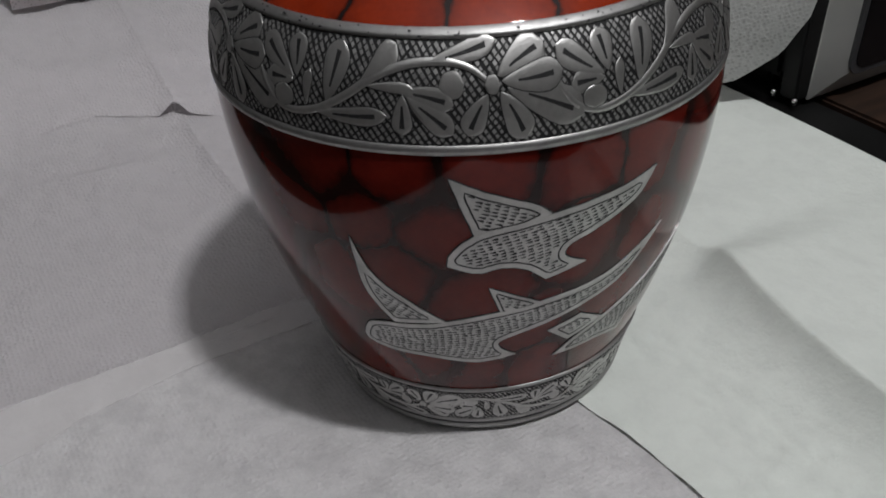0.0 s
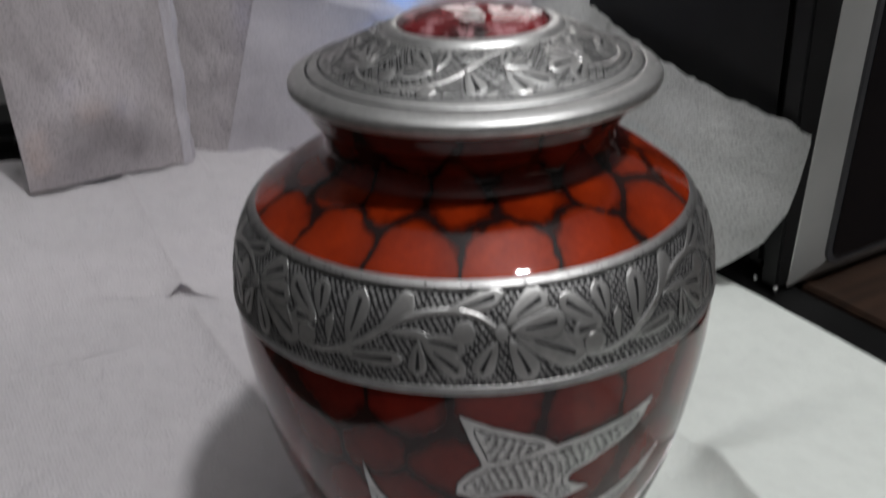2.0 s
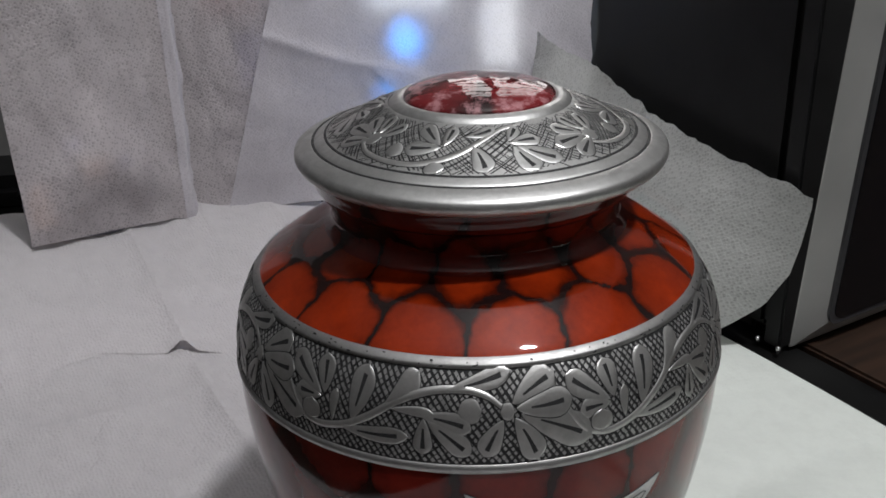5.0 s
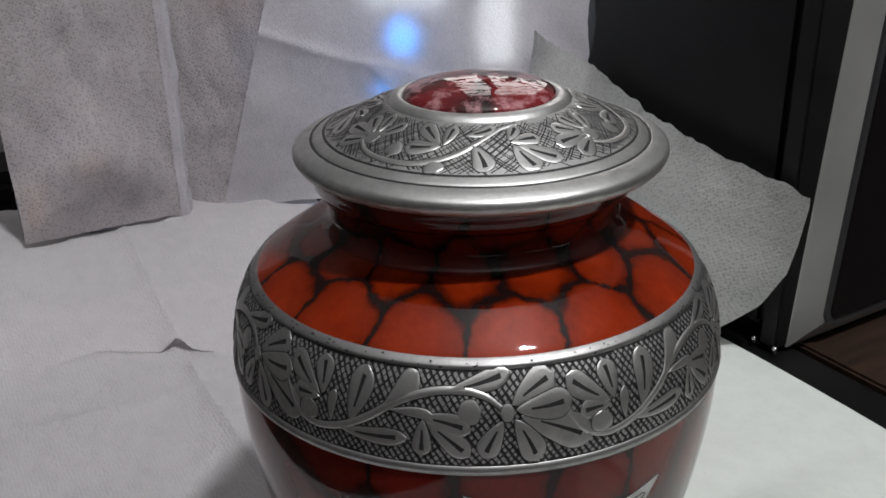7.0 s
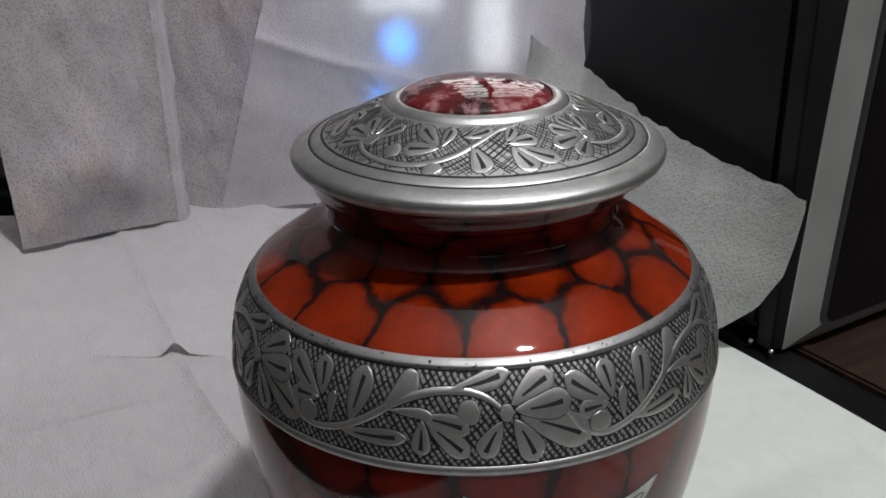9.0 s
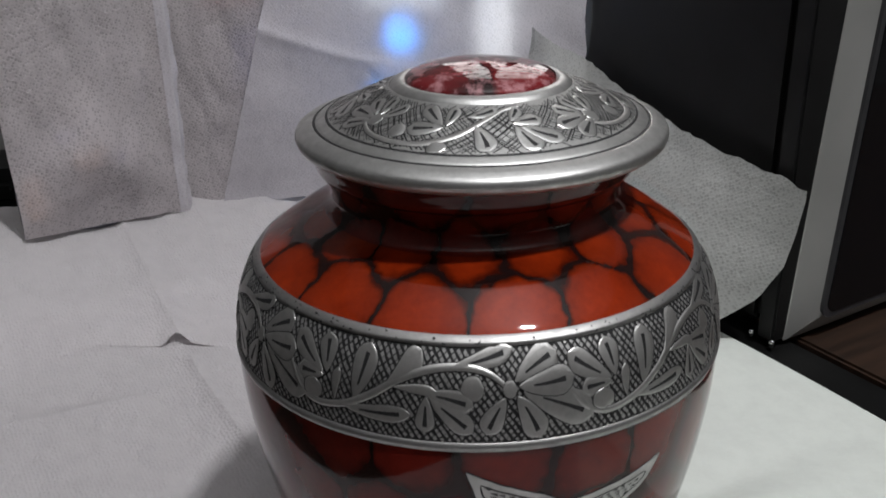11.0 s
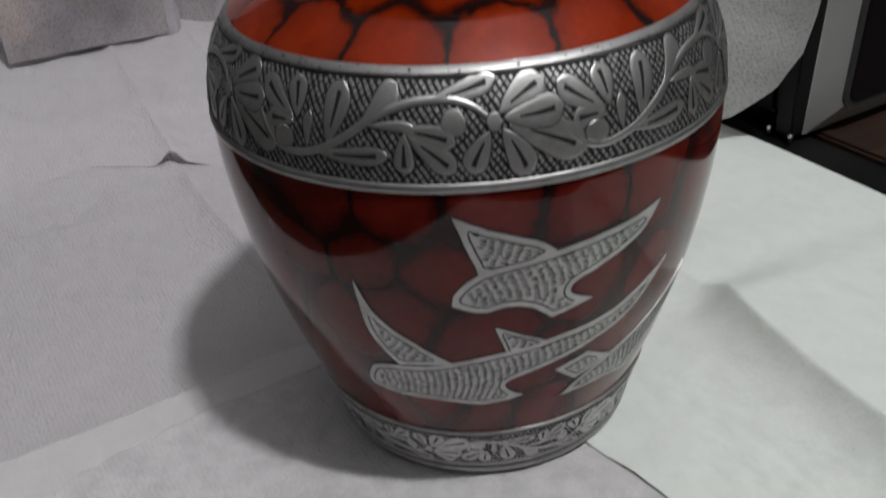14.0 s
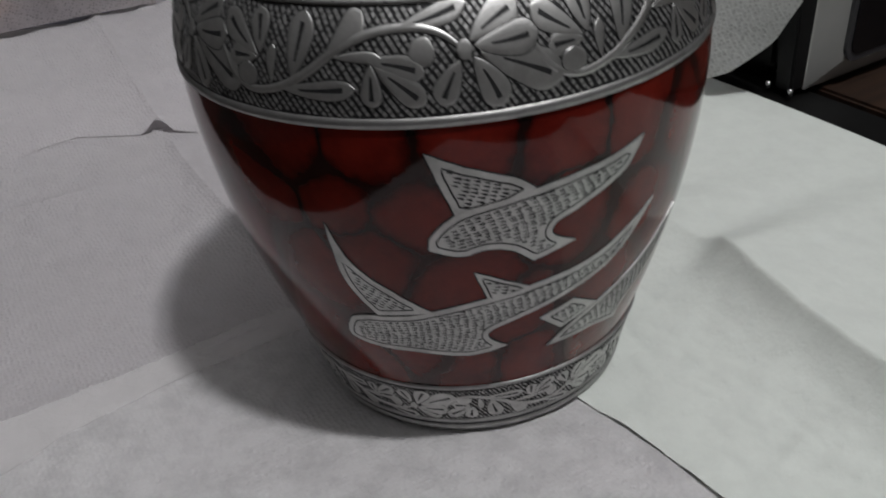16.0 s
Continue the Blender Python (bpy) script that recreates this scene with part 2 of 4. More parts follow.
def grid_mesh(name, n, m, place, mat, uv):
    """A sheet from a function of (0..1, 0..1) that gives a place and the paper's own millimetres."""
    verts, faces, uvs = [], [], []
    for i in range(n + 1):
        for j in range(m + 1):
            at, flat = place(i / n, j / m)
            verts.append(at)
            uvs.append((flat[0] * uv, flat[1] * uv))
    for i in range(n):
        for j in range(m):
            a = i * (m + 1) + j
            faces.append((a, a + m + 1, a + m + 2, a + 1))
    me = mesh_from(name, verts, faces, [mat])
    layer = me.uv_layers.new(name="UVMap")
    index = np.empty(len(me.loops), dtype=np.int32)
    me.loops.foreach_get("vertex_index", index)
    layer.data.foreach_set("uv", np.array(uvs, dtype=np.float32)[index].ravel())
    return me


def sheet(p0, p1, q0, q1, height, mat, label, n=150, m=150):
    def place(s, t):
        q = q0(p0(0) + (p1(0) - p0(0)) * s) * (1 - t) + q1(p0(0) + (p1(0) - p0(0)) * s) * t
        p = p0(q) * (1 - s) + p1(q) * s
        return plan(p, q, height(p, q)), (p, q)

    ob = new("paper_sheet", grid_mesh("paper_sheet", n, m, place, mat, 480.0))
    return tagged(ob, label, "paper sheet", "paper sheets on the counter")


def table_of(*pairs):
    xs, ys = [p[0] for p in pairs], [p[1] for p in pairs]
    return lambda x: float(np.interp(x, xs, ys))


def keep(v):
    return lambda x: v


def rise(p, q):
    return -0.0012 + 0.050 * step(0.23, 0.43, q) + 0.018 * step(-0.03, -0.16, p) * step(0.24, 0.42, q)


def near_height(p, q):
    """The near half: it bulges along its back edge and has a crease running towards the camera."""
    left = step(-0.060, -0.095, p)
    z = rise(p, q) + 0.0052 * crest(q - 0.252 - 0.012 * math.sin(22 * p + 0.6), 0.030, 0.014) * left * (0.75 + 0.25 * math.sin(40 * p))
    z += 0.0056 * crest(p + 0.052, 0.008, 0.012) * step(0.09, 0.14, q) * (step(0.280, 0.255, q) + 1.35 * step(0.282, 0.289, q))
    z += 0.0011 * math.exp(-(q - 0.0585) / 0.003)
    return z + ripple(p, q, 13, 0.0026) + crumple(p, q, 34, 0.0022) * step(0.07, 0.12, q) * step(0.29, 0.26, q)


def far_edge(p):
    """The front edge of the far half, in the plan."""
    return 0.279 - 0.45 * min(0.06, max(-0.045, p + 0.056)) + 0.003 * math.sin(34 * p + 1.9) - 0.016 * step(-0.11, -0.19, p)


def far_height(p, q):
    """The far half: its front edge stands up in a small tent over a crease that runs to the back."""
    d = q - far_edge(p)
    z = rise(p, q) + 0.0002 + 0.0075 * max(0.0, 1 - abs(p + 0.056) / 0.0090) * math.exp(-d / 0.005)
    z += 0.0005 * math.exp(-(((p + 0.084) / 0.010) ** 2)) * math.exp(-d / 0.006) + 0.0058 * crest(p + 0.053, 0.009, 0.012)
    z += 0.0050 * crest(p - 0.006, 0.010, 0.008) * step(0.36, 0.40, q) + 0.0045 * crest(p - 0.060, 0.010, 0.009) * step(0.34, 0.38, q)
    return z + ripple(p, q, 13, 0.0026) + crumple(p, q, 28, 0.0030) * step(0.285, 0.31, q)


def front_height(p, q):
    hem = 0.0006 * step(0.0435, 0.0455, q)
    return -0.0019 + hem + ripple(p, q, 14, 0.0007) + crumple(p, q, 50, 0.0009)


def seam(p):
    return 0.0625 + 0.02 * (p + 0.16) + 0.0006 * math.sin(60 * p)


fold_line = table_of((-0.34, 0.065), (-0.20, 0.085), (-0.132, 0.0934), (-0.113, 0.0957), (-0.098, 0.0978), (-0.081, 0.1007), (-0.063, 0.1044), (-0.040, 0.1115), (-0.025, 0.1195), (-0.01, 0.1205), (0.04, 0.1215))


lip_line = table_of((-0.34, 0.030), (-0.18, 0.0185), (-0.130, 0.0158), (-0.105, 0.0147), (-0.087, 0.0125), (-0.076, 0.0098), (-0.064, 0.0078), (-0.04, 0.0100), (0.0, 0.012))


def right_height(p, q):
    d = p - fold_line(q)
    fold = (math.exp(d / 0.0125) if d < 0 else math.exp(-d / 0.07)) * 0.0215 * (0.25 * step(0.04, 0.015, q) + 0.75 * step(-0.012, -0.045, q))
    lip = 0.0004 * crest(p - lip_line(q), 0.006, 0.008) * (step(-0.05, -0.075, q) + 1.2 * step(-0.11, -0.135, q))
    seat = -0.0004 * math.exp(-max(0.0, p - lip_line(q)) / 0.004)
    return -0.0012 + seat + fold + lip + crumple(p, q, 62, 0.0024) * step(0.11, 0.05, p) * (0.45 + 0.55 * step(0.005, 0.03, p - lip_line(q))) + ripple(p, q, 12, 0.0008) + crumple(p, q, 42, 0.0008) * step(0.15, 0.10, p) + crumple(p, q, 20, 0.0014)


sheet(keep(-0.206), keep(0.08), keep(0.0585), keep(0.335), near_height, PAPER_ROUGH, "white embossed paper sheet with a bulging back edge", 190, 160)
sheet(keep(-0.206), keep(0.10), far_edge, keep(0.46), far_height, PAPER_ROUGH, "white embossed paper sheet, creased and rising at the back", 230, 120)
front_sheet = sheet(keep(-0.208), keep(0.03), keep(-0.34), seam, front_height, PAPER_SOFT, "white paper sheet with a folded hem lying flat")
sheet(lip_line, lambda q: 0.247 + 0.001 * math.sin(30 * q), keep(-0.34), keep(0.36), right_height, PAPER_SMOOTH, "smooth white paper sheet with a raised fold", 190, 220)
sheet(keep(0.20), lambda q: 0.2725 + 0.0012 * math.sin(25 * q), keep(-0.34), keep(0.37), lambda p, q: -0.0026 + ripple(p, q, 14, 0.0004), PAPER_SMOOTH, "smooth white paper sheet under another sheet", 20, 80)


hem_edge = table_of((-0.21, 0.029), (-0.19, 0.033), (-0.168, 0.0405), (-0.145, 0.0435), (-0.12, 0.0455), (0.03, 0.046))


def hem_place(s, t):
    p = -0.2075 + 0.236 * s
    q = hem_edge(p) * (1 - t) + (seam(p) + 0.0004) * t
    return plan(p, q, front_height(p, q) + 0.00008 + 0.0008 * t ** 3), (p, q)


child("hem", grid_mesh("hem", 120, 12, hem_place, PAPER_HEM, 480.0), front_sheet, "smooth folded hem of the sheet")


# ---- hanging towels ----
def towel(label, left, right, low, high, bulge, slant=0.0, mat=TOWEL, n=90, m=140, shift=None, fold=0.0):
    """A thin sheet hung between two places in the plan; low, high and bulge are functions of the way along it."""
    left, right = Vector(left), Vector(right)
    side = (right - left).normalized()
    out = Vector((side.y, -side.x))

    def place(s, t):
        z = low(s) * (1 - t) + (high(s) + ripple(s, 0.3, 30, 0.0018) + ripple(s, 0.7, 110, 0.0006)) * t
        at = left + side * (ripple(z, 0.2, 60, 0.0022) + ripple(z, 0.5, 170, 0.001)) * (1 if s == 1.0 else 0) + (right - left) * s + side * (slant * (1 - s) * (z - 0.05)) + out * (bulge(s, z) + ripple(s * 3, z * 12, 3, 0.0022) + crumple(s * 0.3, z, 30, 0.0012))
        if shift:
            at = at + shift(s)
        u = s * (right - left).length
        return (at.x, at.y, z), (0.87 * u - 0.5 * z, 0.5 * u + 0.87 * z)

    ob = tagged(new("paper_towel", grid_mesh("paper_towel", n, m, place, mat, 470.0)), label, "paper towel", "paper towels hung behind the urn")
    if fold:
        def doubled(s, t):
            at, flat = place(1 - fold * (1 - s), t)
            return (at[0] + out.x * 0.0012, at[1] + out.y * 0.0012, at[2]), flat

        child("folded_edge", grid_mesh("folded_edge", 8, m, doubled, TOWEL_PLAIN, 470.0), ob, "paler folded-over edge of the towel")
    return ob


crease = table_of((0.0, 0.187), (0.14, 0.1745), (0.285, 0.1635), (0.40, 0.1575), (0.49, 0.150), (0.7, 0.13))


def hump(s, z):
    """The bag behind it pushes the towel forward."""
    d = z - 0.116 + 0.075 * abs(s - 0.45)
    return 0.017 * math.exp(-(((s - 0.45) / 0.32) ** 2)) * math.exp(-((d / (0.032 if d < 0 else 0.028)) ** 2))


def creased(s, z):
    d = z - crease(s)
    w = s - 0.305 - 3.6 * (0.166 - z)
    tuck = 0.003 * step(0.0, 0.02, w) * math.exp(-max(0.0, w) / 0.12) * step(0.0, -0.006, d)
    return tuck + 0.0040 * crest(d, 0.007, 0.0045) * step(0.62, 0.4, s) + 0.0025 * crest(s - 0.82, 0.1, 0.1) - 0.008 * step(0.14, 0.05, z)


towel("thin white paper towel hanging over printed packets", (-0.302, 0.275), (-0.206, 0.362), table_of((0, 0.0635), (0.5, 0.057), (0.86, 0.052), (1, 0.0485)), keep(0.42), lambda s, z: 0.006 * crest(s - 0.965, 0.05, 0.03) - 0.004 * step(0.2, 0.06, z) * s + hump(s, z), fold=0.085)
towel("thin white paper towel hanging behind another one", (-0.226, 0.372), (-0.09, 0.41), keep(0.046), keep(0.40), lambda s, z: 0.0)
towel("thin creased white paper towel hanging behind the urn", (-0.184, 0.372), (0.1045, 0.394), table_of((0, 0.044), (0.2, 0.050), (1, 0.05)), keep(0.335), creased, 0.3, TOWEL_PLAIN)
towel("thin white paper towel draped against the oven", (0.2152, 0.2000), (0.0690, 0.4534), table_of((0, 0.106), (0.02, 0.062), (0.06, 0.036), (0.12, 0.016), (0.2, 0.005), (0.35, 0.002), (1, 0.002)), table_of((0, 0.1125), (0.05, 0.1165), (0.48, 0.137), (0.72, 0.1555), (1, 0.181)), lambda s, z: -0.004 - 0.075 * step(0.17, 0.0, z) * step(-0.05, 0.35, s), mat=TOWEL_WOVEN, shift=lambda s: Vector((-0.004, -0.066)) * step(0.66, 1.0, s))

# ---- behind the towels ----
def pouch(label, at, size, color, prints, seed, turn=0):
    """A soft printed packet, fuller in the middle, with coloured patches."""
    ob = new("packet")
    ob.matrix_world = pose(*at, 0, 0, turn)
    tagged(ob, label, "packet", "packets behind the towels")
    bm = bmesh.new()
    bmesh.ops.create_uvsphere(bm, u_segments=28, v_segments=18, radius=0.5)
    for v in bm.verts:
        x, y, z = v.co
        k = 1.0 + 0.12 * noise.noise(v.co * 3 + Vector((seed, 0, 0)))
        v.co = (math.copysign(abs(2 * x) ** 0.6, x) * 0.5 * size[0] * k, y * size[1] * k, (math.copysign(abs(2 * z) ** 0.6, z) * 0.5 + 0.5) * size[2] * k)
    me = bpy.data.meshes.new("bag")
    bm.to_mesh(me)
    bm.free()
    me.materials.append(color)
    child("bag", me, ob)
    for color, x, z, w, h in prints:
        child("print_patch", box_mesh("print_patch", (w * size[0], 0.002, h * size[2]), color, 0.0008, (x * size[0], -0.48 * size[1] * (1 - 1.6 * x * x), z * size[2])), ob)
    return ob


GREY_FOIL = material("grey_foil", (0.17, 0.17, 0.20), 0.4)
ORANGE = material("orange_print", (0.85, 0.36, 0.08), 0.5)
BLUE = material("blue_print", (0.09, 0.14, 0.60), 0.5)
RED = material("red_print", (0.42, 0.05, 0.03), 0.5)
pouch("grey printed packet lying behind a paper towel", (-0.2735, 0.3245, 0.030), (0.092, 0.026, 0.110), GREY_FOIL, ((ORANGE, -0.36, 0.52, 0.30, 0.28), (ORANGE, 0.03, 0.70, 0.22, 0.12), (BLUE, -0.12, 0.88, 0.14, 0.10), (BLUE, 0.27, 0.68, 0.12, 0.11)), 2, 42)
WHITE_TISSUE = paper_material("white_tissue", (0.646, 0.638, 0.638), blotch=0.95)
pouch("white tissue pack resting on a grey packet", (-0.2670, 0.3305, 0.137), (0.100, 0.024, 0.052), WHITE_TISSUE, (), 6, 42)
pouch("red and grey packet standing behind a paper towel", (-0.165, 0.415, 0.03), (0.09, 0.026, 0.22), GREY_FOIL, ((RED, -0.08, 0.82, 0.5, 0.12), (BLUE, 0.1, 0.6, 0.3, 0.2)), 4)
tube = new("tube_lamp")
tube.location = (0.037, 0.430, -0.005)
tagged(tube, "lit white tube lamp standing behind a paper towel", "lamp")
GLOW = material("lit_tube", (0.9, 0.9, 0.9), 0.4)
shade_of(GLOW).inputs["Emission Color"].default_value = (0.92, 0.96, 1.0, 1)
shade_of(GLOW).inputs["Emission Strength"].default_value = 2.6
LED = material("blue_light", (0.1, 0.2, 0.9), 0.4)
shade_of(LED).inputs["Emission Color"].default_value = (0.02, 0.30, 1.0, 1)
shade_of(LED).inputs["Emission Strength"].default_value = 11.0
child("glass_tube", lathe("glass_tube", [(0.001, 0.15), (0.013, 0.153), (0.0145, 0.16), (0.0145, 0.26), (0.013, 0.267), (0.001, 0.27)], [GLOW], 32), tube)
child("lamp_foot", lathe("lamp_foot", [(0.001, 0.0), (0.034, 0.0), (0.034, 0.008), (0.006, 0.014), (0.006, 0.155), (0.001, 0.156)], [BLACK_PLASTIC], 32), tube)
# unseen glowing panel and pole, added so that the boss reflects bright slats
panel = new("reflection_panel")
panel.matrix_world = look((0.095, 0.60, 0.52), (0.0, 0.0, 0.24), 12)
tagged(panel, "unseen glowing slatted panel on a pole, added for the boss's reflection", "light panel")
PANEL = material("added_panel_glow", (0.9, 0.9, 0.9), 0.5)
shade_of(PANEL).inputs["Emission Color"].default_value = (1.0, 0.96, 0.95, 1)
shade_of(PANEL).inputs["Emission Strength"].default_value = 2.7
for x, w in ((-0.06, 0.17), (0.08, 0.07)):
    child("diffuser", box_mesh("diffuser", (w, 0.36, 0.004), PANEL, 0.001, (x, 0, -0.004)), panel)
    for k in range(7):
        child("slat", box_mesh("slat", (w, 0.014, 0.006), GREY_PLASTIC, 0.001, (x, -0.165 + 0.055 * k, -0.010)), panel)
child("divider", box_mesh("divider", (0.02, 0.365, 0.012), BLACK_PLASTIC, 0.001, (0.035, 0, -0.009)), panel)
pole = child("pole", box_mesh("pole", (0.02, 0.02, 0.50), BLACK_PLASTIC, 0.003), panel)
pole.matrix_parent_inverse = panel.matrix_world.inverted()
pole.matrix_basis = pose(0.097, 0.632, 0.245)
box = new("charger")
box.location = (-0.036, 0.434, -0.005)
tagged(box, "black upright charger with a blue light behind a towel", "charger")
child("case", box_mesh("case", (0.075, 0.03, 0.235), BLACK_PLASTIC, 0.006, (0, 0.012, 0.1175)), box)
# glowing strip added on the charger only to brighten the towel's top
TOWEL_GLOW = material("towel_glow", (0.8, 0.85, 0.9), 0.4)
shade_of(TOWEL_GLOW).inputs["Emission Color"].default_value = (0.85, 0.93, 1.0, 1)
shade_of(TOWEL_GLOW).inputs["Emission Strength"].default_value = 3.0
child("glow_strip", box_mesh("glow_strip", (0.064, 0.004, 0.026), TOWEL_GLOW, 0.001, (0, -0.0045, 0.214)), box, "added glowing strip that brightens the towel in front of it")
for at, size in (((-0.003, -0.004, 0.175), (0.023, 0.006, 0.032)), ((-0.021, -0.004, 0.133), (0.010, 0.005, 0.013))):
    bm = bmesh.new()
    bmesh.ops.create_uvsphere(bm, u_segments=20, v_segments=12, radius=0.5)
    bmesh.ops.scale(bm, vec=size, verts=bm.verts)
    bmesh.ops.translate(bm, vec=at, verts=bm.verts)
    me = bpy.data.meshes.new("indicator")
    bm.to_mesh(me)
    bm.free()
    me.materials.append(LED)
    child("indicator", me, box, "lit blue indicator")

case = new("black_case")
case.matrix_world = pose(-0.405, 0.405, -0.005, 0, 0, 8)
tagged(case, "low black plastic case standing behind a paper towel", "case")
child("case_body", box_mesh("case_body", (0.118, 0.075, 0.058), BLACK_PLASTIC, 0.008, (0, 0, 0.029), 4), case)
child("case_lid", box_mesh("case_lid", (0.120, 0.077, 0.026), BLACK_PLASTIC, 0.011, (0, 0, 0.072), 4), case)

# ---- oven ----
oven = new("microwave_oven")
oven.matrix_world = pose(0.2125, 0.2027, -0.004, 0, 0, 30)
tagged(oven, "black microwave oven with a silver-framed glass door", "microwave oven")
child("housing", box_mesh("housing", (0.475, 0.33, 0.272), BLACK_PLASTIC, 0.004, (0.2415, 0.192, 0.148)), oven)


def bar_mesh(name, corners, mat, depth):
    """A mitred door bar from four corners (across, up, forward)."""
    verts = [(x, y, z) for x, z, y in corners] + [(x, depth, z) for x, z, y in corners]
    me = mesh_from(name, verts, [(0, 1, 2, 3), (4, 7, 6, 5), (0, 4, 5, 1), (1, 5, 6, 2), (2, 6, 7, 3), (3, 7, 4, 0)], [mat], False)
    return me


W, B, T, I, LEAN = 0.48, 0.003, 0.284, 0.0340, 0.0175
door = child("door", box_mesh("door", (W, 0.014, T - B - 0.002), BLACK_PLASTIC, 0.0015, (W / 2, 0.0165, (T + B) / 2)), oven)
outer = [(0.010, B), (W, B), (W, T), (0.0135 + LEAN, T)]
inner = [(I, B + 0.0175), (W - 0.11, B + 0.0175), (W - 0.11, T - 0.02), (I + LEAN, T - 0.02)]
for k in range(4):
    m = (k + 1) % 4
    ob = child("door_bar", bar_mesh("door_bar", [(*outer[k], 0.009), (*outer[m], 0.009), (*inner[m], -0.001), (*inner[k], -0.001)], SILVER_PAINT, 0.0105), door, "silver-painted door bar")
    bev = ob.modifiers.new("edge", "BEVEL")
    bev.width, bev.segments = 0.0009, 2


def rounded(name, x0, x1, z0, z1, r, y, mat, depth=0.004):
    bm = bmesh.new()
    pts = []
    for cx, cz, a0 in ((x1 - r, z1 - r, 0), (x0 + r, z1 - r, 90), (x0 + r, z0 + r, 180), (x1 - r, z0 + r, 270)):
        pts += [(cx + r * math.cos(radians(a0 + a)), y, cz + r * math.sin(radians(a0 + a))) for a in range(0, 91, 10)]
    pts = [(x + LEAN * (z - z0) / (z1 - z0) * (x1 - x) / (x1 - x0), y, z) for x, y, z in pts]
    f = bm.faces.new([bm.verts.new(p) for p in pts])
    made = bmesh.ops.extrude_face_region(bm, geom=[f])["geom"]
    bmesh.ops.translate(bm, vec=(0, depth, 0), verts=[v for v in made if isinstance(v, bmesh.types.BMVert)])
    bmesh.ops.recalc_face_normals(bm, faces=bm.faces)
    me = bpy.data.meshes.new(name)
    bm.to_mesh(me)
    bm.free()
    me.materials.append(mat)
    return me


child("glass_border", rounded("glass_border", I - 0.003, W - 0.107, B + 0.0145, T - 0.017, 0.010, -0.0022, GREY_PLASTIC), door, "dark grey border of the door glass")
child("door_glass", rounded("door_glass", I + 0.001, W - 0.111, B + 0.0185, T - 0.021, 0.009, -0.0030, BLACK_GLASS), door, "black glossy door glass")
for y in (0.009, 0.0265):
    child("hinge_pin", lathe("hinge_pin", [(0.0005, 0.0), (0.0019, 0.0002), (0.0019, 0.0030), (0.0013, 0.0042), (0.0005, 0.0044)], [CHROME], 20), oven, "small metal hinge pin").location = (-0.0012, y, 0.003)
for x in (0.03, 0.45):
    for y in (0.06, 0.31):
        child("foot", box_mesh("foot", (0.03, 0.03, 0.013), BLACK_PLASTIC, 0.002, (x, y, 0.0065)), oven)

# ---- urn ----
KNOTS = [(0.0, 0.0632), (0.012, 0.0662), (0.0248, 0.0700), (0.04, 0.07535), (0.06, 0.08168), (0.08, 0.08701), (0.10, 0.09077), (0.12, 0.09327), (0.135, 0.09397), (0.15, 0.09282), (0.16, 0.09045), (0.166, 0.08775), (0.170, 0.08530), (0.173, 0.08296), (0.1765, 0.07885), (0.18, 0.07390)]


def spline(knots):
    x, y = np.array([k[0] for k in knots]), np.array([k[1] for k in knots])
    n, h = len(x), np.diff(np.array([k[0] for k in knots]))
    a, b = np.eye(n), np.zeros(n)
    for i in range(1, n - 1):
        a[i, i - 1 : i + 2] = h[i - 1], 2 * (h[i - 1] + h[i]), h[i]
        b[i] = 6 * ((y[i + 1] - y[i]) / h[i] - (y[i] - y[i - 1]) / h[i - 1])
    m = np.linalg.solve(a, b)

    def at(q):
        i = int(min(max(np.searchsorted(x, q) - 1, 0), n - 2))
        t0, t1 = x[i + 1] - q, q - x[i]
        return float((m[i] * t0**3 + m[i + 1] * t1**3) / (6 * h[i]) + (y[i] / h[i] - m[i] * h[i] / 6) * t0 + (y[i + 1] / h[i] - m[i + 1] * h[i] / 6) * t1)

    return at


radius = spline(KNOTS)
urn = new("urn")
urn.matrix_world = Matrix.Translation((-0.0001, -0.0042, 0.0036)) @ Matrix.Scale(0.98765, 4)
tagged(urn, "red crackle-lacquered metal urn with pewter bands, standing on white paper", "urn")


NECK = [(0.0685, 0.1836), (0.0637, 0.1857), (0.0598, 0.1873), (0.0566, 0.1891), (0.0546, 0.1912), (0.0538, 0.1935), (0.0541, 0.1965), (0.0553, 0.2000), (0.0568, 0.2030), (0.0584, 0.2042), (0.0594, 0.2058), (0.0600, 0.2080), (0.0610, 0.2115), (0.0612, 0.2150)]


def smooth_outline(points, k):
    """Points between the given ones, by a Catmull-Rom curve."""
    out = []
    n = len(points)
    for i in range(n - 1):
        a, b, c, d = (Vector(points[max(0, min(n - 1, j))]) for j in (i - 1, i, i + 1, i + 2))
        for s in range(k):
            t = s / k
            out.append(0.5 * (2 * b + (c - a) * t + (2 * a - 5 * b + 4 * c - d) * t * t + (3 * b - a - 3 * c + d) * t**3))
    return out + [Vector(points[-1])]


def loop_curve(points, k):
    """The same for a closed outline; a point marked with a third value stays a sharp corner."""
    out, n = [], len(points)
    for i in range(n):
        b, c = Vector(points[i][:2]), Vector(points[(i + 1) % n][:2])
        a = b if len(points[i]) > 2 else Vector(points[i - 1][:2])
        d = c if len(points[(i + 1) % n]) > 2 else Vector(points[(i + 2) % n][:2])
        for s in range(k):
            t = s / k
            out.append(0.5 * (2 * b + (c - a) * t + (2 * a - 5 * b + 4 * c - d) * t * t + (3 * b - a - 3 * c + d) * t**3))
    return out


